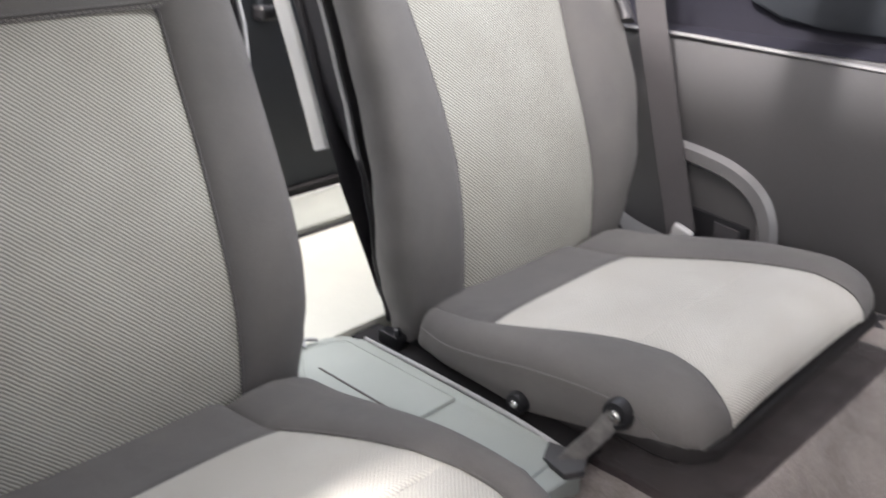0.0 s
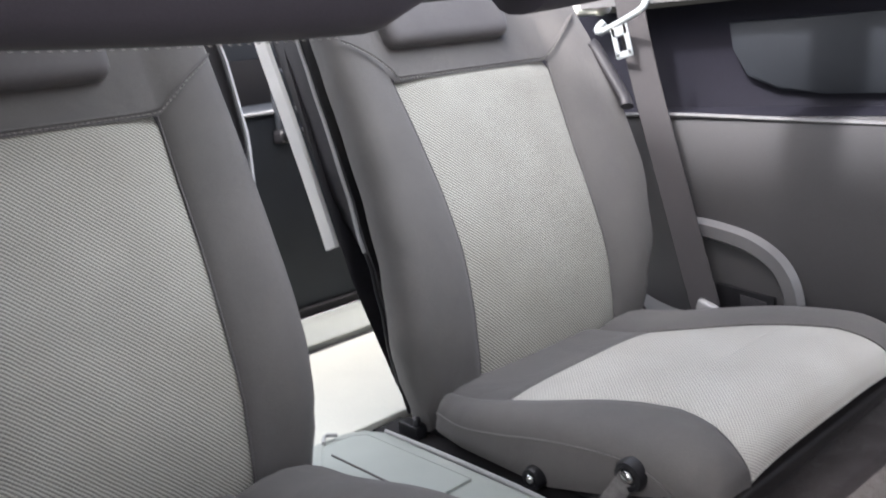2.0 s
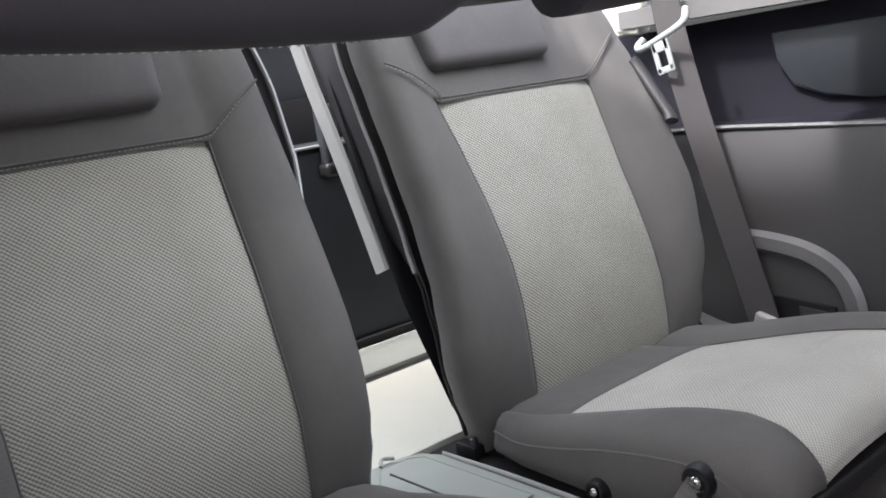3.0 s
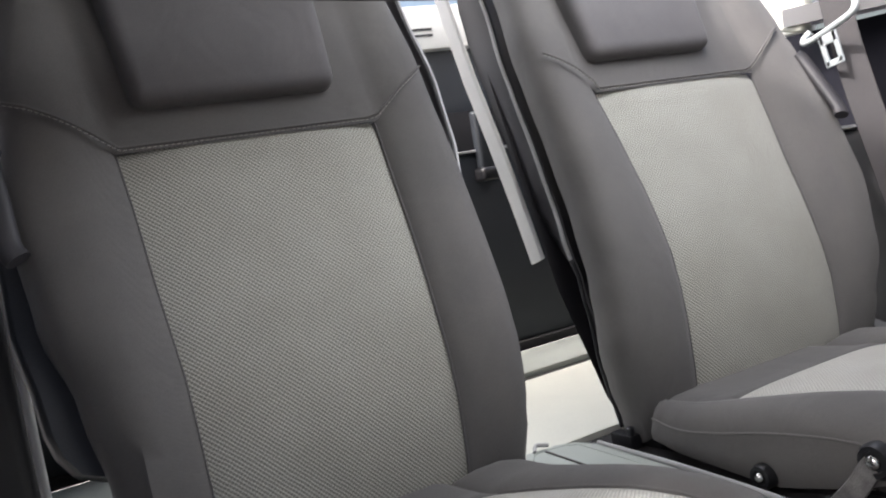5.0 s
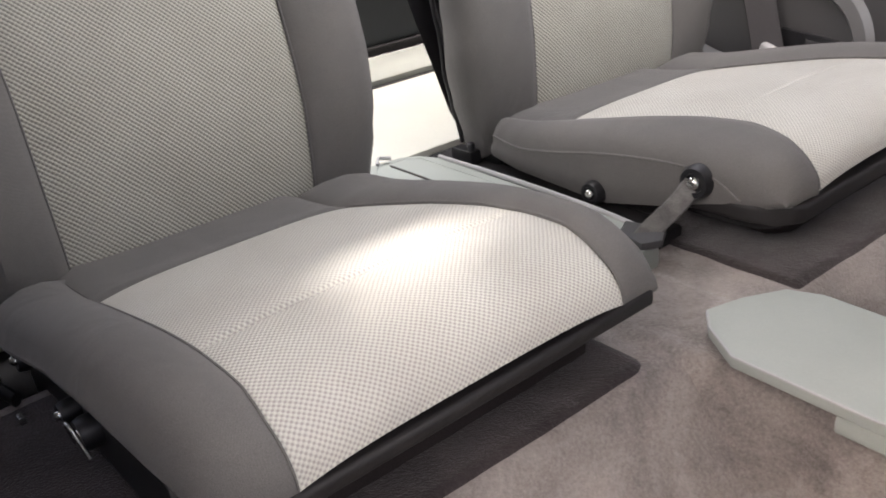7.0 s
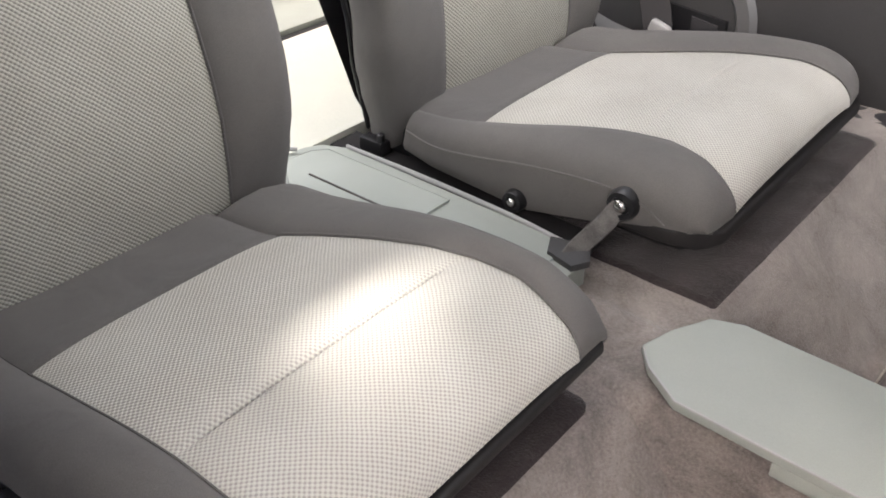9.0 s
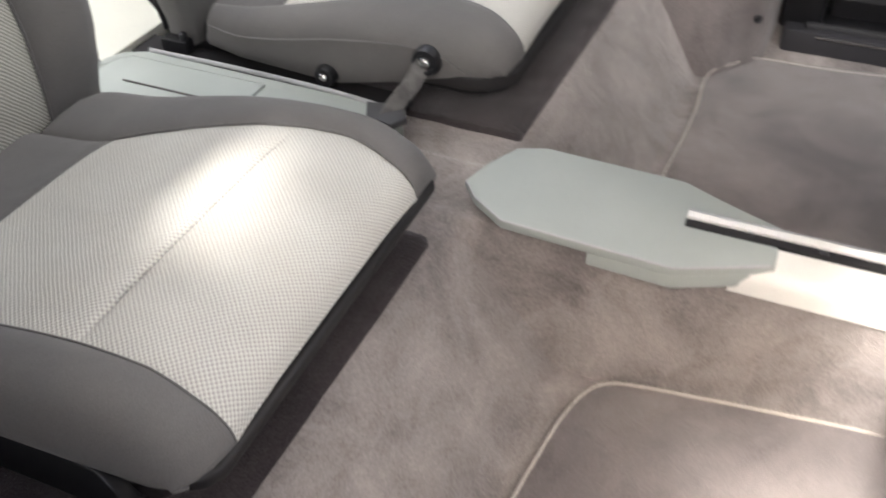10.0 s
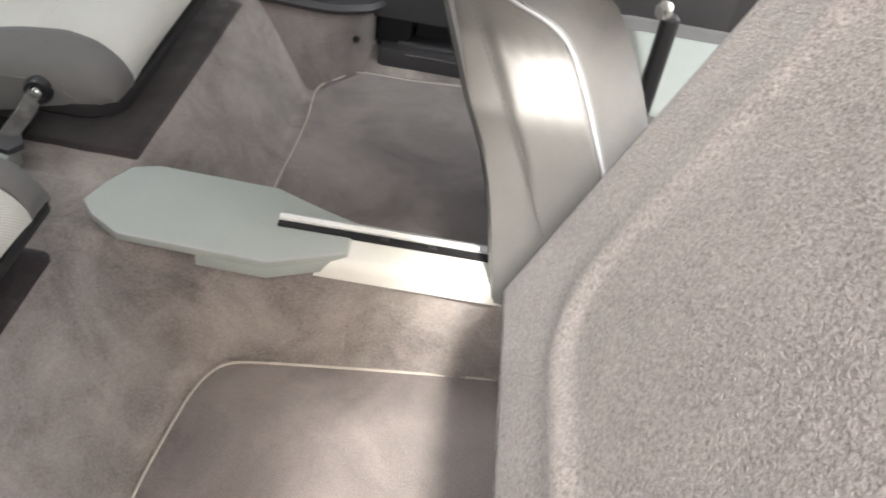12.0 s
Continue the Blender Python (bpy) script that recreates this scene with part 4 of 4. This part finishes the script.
# ---------------------------------------------------------------- roll bar across the cabin
bar = thing("roll_bar", "mauve-grey padded bar across the cabin, dark beneath", "roll bar")
BAR_X, BAR_Z = -0.21, 0.831


def bar_row(y):
    lift = min(0.11 * y * y, 0.0176 + 0.03 * (abs(y) - 0.4)) if abs(y) > 0.4 else 0.11 * y * y
    sec = []
    for k in range(20):
        a = 2 * math.pi * k / 20
        ca, sa = math.cos(a), math.sin(a)
        notch = 0.024 * lin(y, (-0.008, 0.046, 0.196, 0.204), (0.0, 1.0, 1.0, 0.0)) * max(0.0, -sa)
        sec.append((BAR_X + 0.05 * math.copysign(abs(ca) ** 0.8, ca), y, BAR_Z + lift + notch + 0.052 * math.copysign(abs(sa) ** 0.8, sa)))
    return sec


ys = [-1.02 + 0.008 * k for k in range(259)]
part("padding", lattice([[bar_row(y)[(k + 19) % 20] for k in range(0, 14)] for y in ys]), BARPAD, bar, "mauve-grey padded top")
# lower half coloured darker than the top, in place of shade
part("shaded_underside", lattice([[bar_row(y)[k] for k in range(12, 20)] for y in ys]), BARSHADE, bar, "underside of the padding, darkened for shade")
hem = [Vector((BAR_X + 0.004, y, bar_row(y)[15][2] - 0.0012)) for y in ys if y < -0.03]
part("hem_stitching", stitches(hem, 0.004, 0.005, 0.001), THREAD, bar, "white stitches along the lower hem")

# ---------------------------------------------------------------- front seats
SEATBACK = thing("front_seat", "front seat folded forward, its back covered in mottled grey carpet", "car seat", group="front seats")
tilt_f = Vector((0.133, 0, 0.329)).normalized()
out_n = Vector((-tilt_f.z, 0, tilt_f.x))


def fold_point(a, y, c):
    return Vector((0.532, y, 0.386)) + tilt_f * a + out_n * c


FA, FY0, FY1 = 0.74, -0.76, -0.18


def fold_relief(a, y):
    """Rounded rim, then a raised border and a shallow sunk field with a rounded corner."""
    e = min(a, FA - a, FY1 - y, y - FY0)
    rim = -0.022 * (1 - min(1, e / 0.02)) ** 2
    da, dy = a - 0.10, (FY1 - 0.115) - y
    r = 0.07
    inside = min(da, dy) if da > r or dy > r else r - math.hypot(r - da, r - dy)
    return rim + ease(inside, (-0.022, 0.0, 0.02), (0.0, 0.0025, -0.004))


n_a, n_y = 90, 76
rows = [[fold_point(FA * i / n_a, FY1 + (FY0 - FY1) * k / n_y, fold_relief(FA * i / n_a, FY1 + (FY0 - FY1) * k / n_y)) for k in range(n_y + 1)] for i in range(n_a + 1)]
part("carpet_back", lattice(rows), BACKCARPET, SEATBACK, "mottled grey carpeted seat back")
rim_path = [fold_point(FA * k / 30, FY1 + 0.001, -0.02) for k in range(31)]
part("piping", sweep(rim_path, ring(0.004, 0.004, 8), up=out_n), RIMTRIM, SEATBACK, "pale edge piping")
part("lower_welt", sweep([fold_point(-0.001, FY1 + (FY0 - FY1) * k / 20, -0.022) for k in range(21)], ring(0.005, 0.005, 8), up=out_n), SHELL, SEATBACK)
part("front_pad", box(fold_point(0.37, -0.47, -0.075), (0.105, 0.565, 0.735), 0.03, 3, m=Matrix(((-out_n.x, 0, tilt_f.x), (0, 1, 0), (-out_n.z, 0, tilt_f.z))).to_4x4()), CLOTH, SEATBACK)
part("underframe", box((0.67, -0.46, 0.30), (0.10, 0.46, 0.12), 0.01), BLACK, SEATBACK)
part("cushion", box((0.86, -0.46, 0.24), (0.46, 0.50, 0.14), 0.04, 4), CLOTH, SEATBACK)
part("base", box((0.86, -0.46, 0.09), (0.36, 0.40, 0.17), 0.01), VOID, SEATBACK)

FAR_FRONT = thing("front_seat", "upright front seat with satin grey vinyl sides", "car seat", group="front seats")
# side profile: rear edge, then the front edge of the bolster (x, z)
REAR = ((0.555, 0.17), (0.515, 0.36), (0.470, 0.47), (0.423, 0.60), (0.39, 0.70), (0.372, 0.75))
EDGE = ((0.70, 0.17), (0.665, 0.33), (0.645, 0.405), (0.575, 0.53), (0.48, 0.585), (0.44, 0.70))


def along(pts, f):
    run = smooth_path([(x, 0, z) for x, z in pts], per=8)
    q = f * (len(run) - 1)
    i = min(int(q), len(run) - 2)
    p = run[i].lerp(run[i + 1], q - i)
    return Vector((p.x, p.z))


def bolster_y(z, f):
    """How far the bolster's side stands off, at height z and at f from its rear to its front edge."""
    start = lin(z, (0.42, 0.56), (0.33, 0.20))
    roll = ease(f, (start, start + 0.12, 0.96, 1.0), (0.0, 1.0, 1.0, 0.85))
    swell = 0.004 * math.sin(math.pi * min(f, 0.5)) + roll * (0.001 + 0.009 * math.exp(-((z - 0.435) / 0.07) ** 2))
    return 0.04 + 0.10 * max(0, z - 0.36) + 0.5 * min(max(0, z - 0.45), 0.07) - swell


rows = []
for k in range(61):
    r, e = along(REAR, k / 60), along(EDGE, k / 60)
    row = [(r.x + 0.001, 0.054, r.y), (r.x + 0.003, 0.048, r.y), (r.x + 0.009, 0.042, r.y)]
    for j in range(2, 49):
        q = r.lerp(e, j / 48)
        row.append((q.x, bolster_y(q.y, j / 48), q.y))
    row += [(e.x + 0.008, row[-1][1] + 0.006, e.y), (e.x + 0.006, row[-1][1] + 0.02, e.y - 0.002)]
    rows.append(row)
part("side_bolster", lattice(rows), VINYL, FAR_FRONT, "satin grey vinyl side bolster")
edge_line = [along(EDGE, k / 40) for k in range(41)]
part("piping", sweep([(p.x + 0.002, bolster_y(p.y, 1.0), p.y) for p in edge_line], ring(0.0026, 0.0026, 8)), GUIDE, FAR_FRONT, "pale piping")
seam_line = smooth_path([(0.60, 0.03, 0.30), (0.548, 0.029, 0.42), (0.505, 0.029, 0.50), (0.465, 0.031, 0.585), (0.44, 0.034, 0.66)], per=8)
part("seam_stitching", stitches(seam_line), CLOTH, FAR_FRONT)
rows = []
for k in range(21):
    e = along(EDGE, k / 20)
    y0 = bolster_y(e.y, 1.0)
    rows.append([(e.x + 0.003, y0 + 0.003, e.y - 0.002), (e.x + 0.02, y0 + 0.03, e.y), (e.x + 0.045, y0 + 0.055, e.y + 0.02), (e.x + 0.055, 0.14, e.y + 0.03), (e.x + 0.03, 0.18, e.y + 0.02), (e.x + 0.02, 0.40, e.y), (e.x + 0.03, 0.56, e.y), (e.x - 0.02, 0.60, e.y)])
part("backrest_front", lattice(rows), CLOTH, FAR_FRONT)
rows = [[(along(REAR, k / 12).x + dx, y, along(REAR, k / 12).y) for y, dx in ((0.052, 0.004), (0.058, -0.001), (0.075, -0.002), (0.10, 0.001), (0.2, -0.004), (0.35, -0.008), (0.5, 0.0), (0.60, 0.05))] for k in range(13)]
part("backrest_back", lattice(rows), BACKTRIM, FAR_FRONT, "slate grey back panel")
part("cushion", box((0.92, 0.40, 0.28), (0.46, 0.46, 0.16), 0.05, 4), CLOTH, FAR_FRONT)
part("cushion_panel", box((0.92, 0.40, 0.345), (0.38, 0.28, 0.04), 0.018, 3), GREENISH, FAR_FRONT, "pale cushion panel")
part("buckle_stalk", box((0.705, 0.19, 0.41), (0.022, 0.020, 0.26), 0.007, 3), BLACK, FAR_FRONT, "black buckle stalk")
part("buckle_button", lathe([(0.009, 0), (0.011, 0.009), (0.008, 0.017), (0.002, 0.019)], pose(0.69, 0.175, 0.545, 30), 14), STEEL, FAR_FRONT)
part("base", box((0.86, 0.37, 0.11), (0.36, 0.36, 0.22), 0.01), VOID, FAR_FRONT)

# ---------------------------------------------------------------- near side belt guide
guide = thing("belt_guide", "light grey plastic guide holding a dark belt", "belt guide")
GY = -0.66
plate = [(0.148, 0.624), (0.138, 0.595), (0.128, 0.570), (0.115, 0.532), (0.102, 0.493), (0.148, 0.493), (0.166, 0.556), (0.179, 0.603), (0.184, 0.618), (0.182, 0.629), (0.172, 0.635), (0.158, 0.633)]
for _ in range(2):
    plate = [(p[0] * w + q[0] * (1 - w), p[1] * w + q[1] * (1 - w)) for p, q in zip(plate, plate[1:] + plate[:1]) for w in (0.75, 0.25)]
part("housing", prism(plate, GY - 0.007, GY + 0.007, r=0.006, seg=4, axis="y"), GUIDE, guide)
part("flange", sweep(smooth_path([(0.160, GY - 0.006, 0.632), (0.147, GY - 0.009, 0.619), (0.138, GY - 0.011, 0.593), (0.128, GY - 0.011, 0.567), (0.116, GY - 0.010, 0.532), (0.103, GY - 0.008, 0.493)], per=6), ring(0.0055, 0.005, 12), up=(0, 1, 0)), RUBBER_WHITE, guide, "white rounded flange")
part("clip", sweep(smooth_path([(0.1675, GY - 0.008, 0.606), (0.1725, GY - 0.009, 0.6063), (0.1738, GY - 0.009, 0.603), (0.1728, GY - 0.009, 0.597)], per=5), ring(0.0009, 0.0009, 8), up=(0, 1, 0)), BLACK, guide)
part("webbing", sweep(smooth_path([(0.150, GY - 0.014, 0.56), (0.168, GY - 0.016, 0.598), (0.182, GY - 0.021, 0.648), (0.183, GY - 0.022, 0.69), (0.181, GY - 0.022, 0.718), (0.177, GY - 0.022, 0.75), (0.15, GY - 0.03, 0.92)], per=5), strap(0.019, 0.0016), up=(0.85, 0.52, 0)), BELTDARK, guide, "dark belt webbing")
part("stand", box((0.132, GY - 0.012, 0.325), (0.05, 0.02, 0.40), 0.006), SHELL, guide)

# ---------------------------------------------------------------- far footwell edge
step = thing("side_step", "carpeted kick box under the far side trim", "kick panel")
foot = smooth_path([(-0.62, 0.80, -0.01), (-0.1, 0.795, -0.01), (0.10, 0.79, -0.01), (0.184, 0.794, -0.01), (0.225, 0.845, -0.01), (0.262, 0.888, -0.01), (0.276, 0.95, -0.01), (0.278, 1.02, -0.01)], per=4)
head = smooth_path([(-0.62, 0.872, 0.142), (-0.1, 0.870, 0.142), (0.10, 0.864, 0.142), (0.184, 0.860, 0.142), (0.225, 0.874, 0.142), (0.260, 0.896, 0.142), (0.274, 0.95, 0.142), (0.276, 1.02, 0.142)], per=4)
part("kick_panel", lattice([[p.lerp(q, k / 8) for p, q in zip(foot, head)] for k in range(9)] + [[Vector((q.x, 1.03, 0.142)) for q in head]]), MAT, step)
part("ledge", sweep([p + Vector((0, 0.018, 0.012)) for p in head], strap(0.05, 0.022)), SHELL, step, "glossy dark ledge cap")
part("button", lathe([(0.008, 0), (0.008, 0.004), (0.002, 0.005)], pose(0.245, 0.878, 0.085, 90, 0, 40), 12), BLACK, step)
sillp = thing("door_sill", "black door sill with bright tread plates", "door sill")
part("sill", box((0.62, 0.985, 0.02), (0.66, 0.13, 0.07), 0.01), SHELL, sillp)
part("post", box((0.318, 1.0, 0.22), (0.075, 0.09, 0.40), 0.01), BLACK, sillp)
part("tread", box((0.56, 0.945, 0.058), (0.46, 0.014, 0.010), 0.003), SIDETRIM, sillp)
part("tread_plate", box((0.52, 0.925, 0.045), (0.34, 0.010, 0.008), 0.002), STEEL, sillp, "bright metal tread plate")
part("door_lining", box((0.85, 1.03, 0.28), (0.98, 0.05, 0.50), 0.02), SHELL, sillp)

# ---------------------------------------------------------------- near side, sun blockers and outside
near = thing("wall_near", "dark sill, trim and added sun blockers on the open side", "side trim", kind="structure")
part("rocker", box((0.35, -0.98, 0.10), (2.2, 0.10, 0.50), 0.03, 3), SHELL, near)
part("quarter_trim", box((-1.06, -0.57, 0.65), (0.26, 0.13, 1.0), 0.03, 3), SHELL, near)
part("seal", sweep([(-0.925, -0.505, 0.18), (-0.93, -0.505, 0.6), (-0.95, -0.515, 1.1)], ring(0.007, 0.007, 8), up=(1, 0, 0)), RIMTRIM, near, "pale edge seal")
# unseen panel, added to limit the sun on cushion and mat
part("side_sun_blocker", box((-0.067, -1.0, 0.76), (0.946, 0.06, 1.04), 0.03, 3), DARKBLOCK, near, "unseen opaque panel added to block the sun")
# unseen plate, cut to shape the sun patch on the near cushion
part("sun_edge_blocker", prism([(0.043, -0.95), (0.031, -0.914), (-0.062, -0.87), (-0.085, -0.78), (0.51, -0.78), (0.51, -0.95)], 1.19, 1.25, r=0.02), BOUNCELINING, near)
part("rail_cover", box((-0.34, -0.62, 0.05), (0.54, 0.26, 0.14), 0.012, 3), SHELL, near, "black plastic seat rail cover")
part("inner_sill", box((-0.68, -0.60, 0.16), (0.60, 0.16, 0.14), 0.02, 3), SHELL, near)
part("rear_corner", sweep(smooth_path([(-1.135, -0.47, 0.75), (-1.135, -0.465, 0.45), (-1.135, -0.44, 0.28), (-1.13, -0.37, 0.222), (-1.13, -0.2, 0.214)], per=6), ring(0.016, 0.014, 8), up=(1, 0, 0)), RIMTRIM, near, "pale rounded corner trim")
# unseen tall panel, added to keep sun off the near backrest
part("seat_sun_blocker", box((-0.58, -0.78, 0.97), (0.735, 0.06, 1.36), 0.03, 3), SHELL, near)
# unseen panels, added to keep direct sun off the far seat and footwell
roof = thing("roof", "unseen roof panels added to block the sun", "car roof", kind="structure")
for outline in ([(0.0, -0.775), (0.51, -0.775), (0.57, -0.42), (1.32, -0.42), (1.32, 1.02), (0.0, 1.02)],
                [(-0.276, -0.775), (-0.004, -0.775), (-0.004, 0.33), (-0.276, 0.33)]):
    part("top_sun_blocker", prism(outline, 1.20, 1.25, r=0.008), BOUNCELINING, roof)
# opaque panel, added to block the sun above the far backrest
part("rear_sun_blocker", prism([(-0.9, -0.60), (-0.28, -0.60), (-0.28, 0.33), (-0.9, 0.33)], 1.21, 1.225, r=0.003), DARKBLOCK, roof, "opaque dark panel added to block the sun")
far_out_wall = link("wall_outer", box((-0.1, 1.10, 0.33), (2.6, 0.06, 0.9), 0.03, 3), PAINT)
tagged(far_out_wall, "painted outer body side", "body side", kind="structure")
bm = bmesh.new()
bmesh.ops.create_grid(bm, x_segments=8, y_segments=8, size=300)
ground = link("ground", bm, CONCRETE)
ground.location = (0, 0, -0.22)
tagged(ground, "pale concrete forecourt under the car", "ground", kind="structure")
pan = link("floor_pan", box((0.2, 0.1, -0.06), (2.8, 1.95, 0.05), 0.01), VOID)
tagged(pan, "black floor pan beneath the carpet", "floor pan", kind="structure")
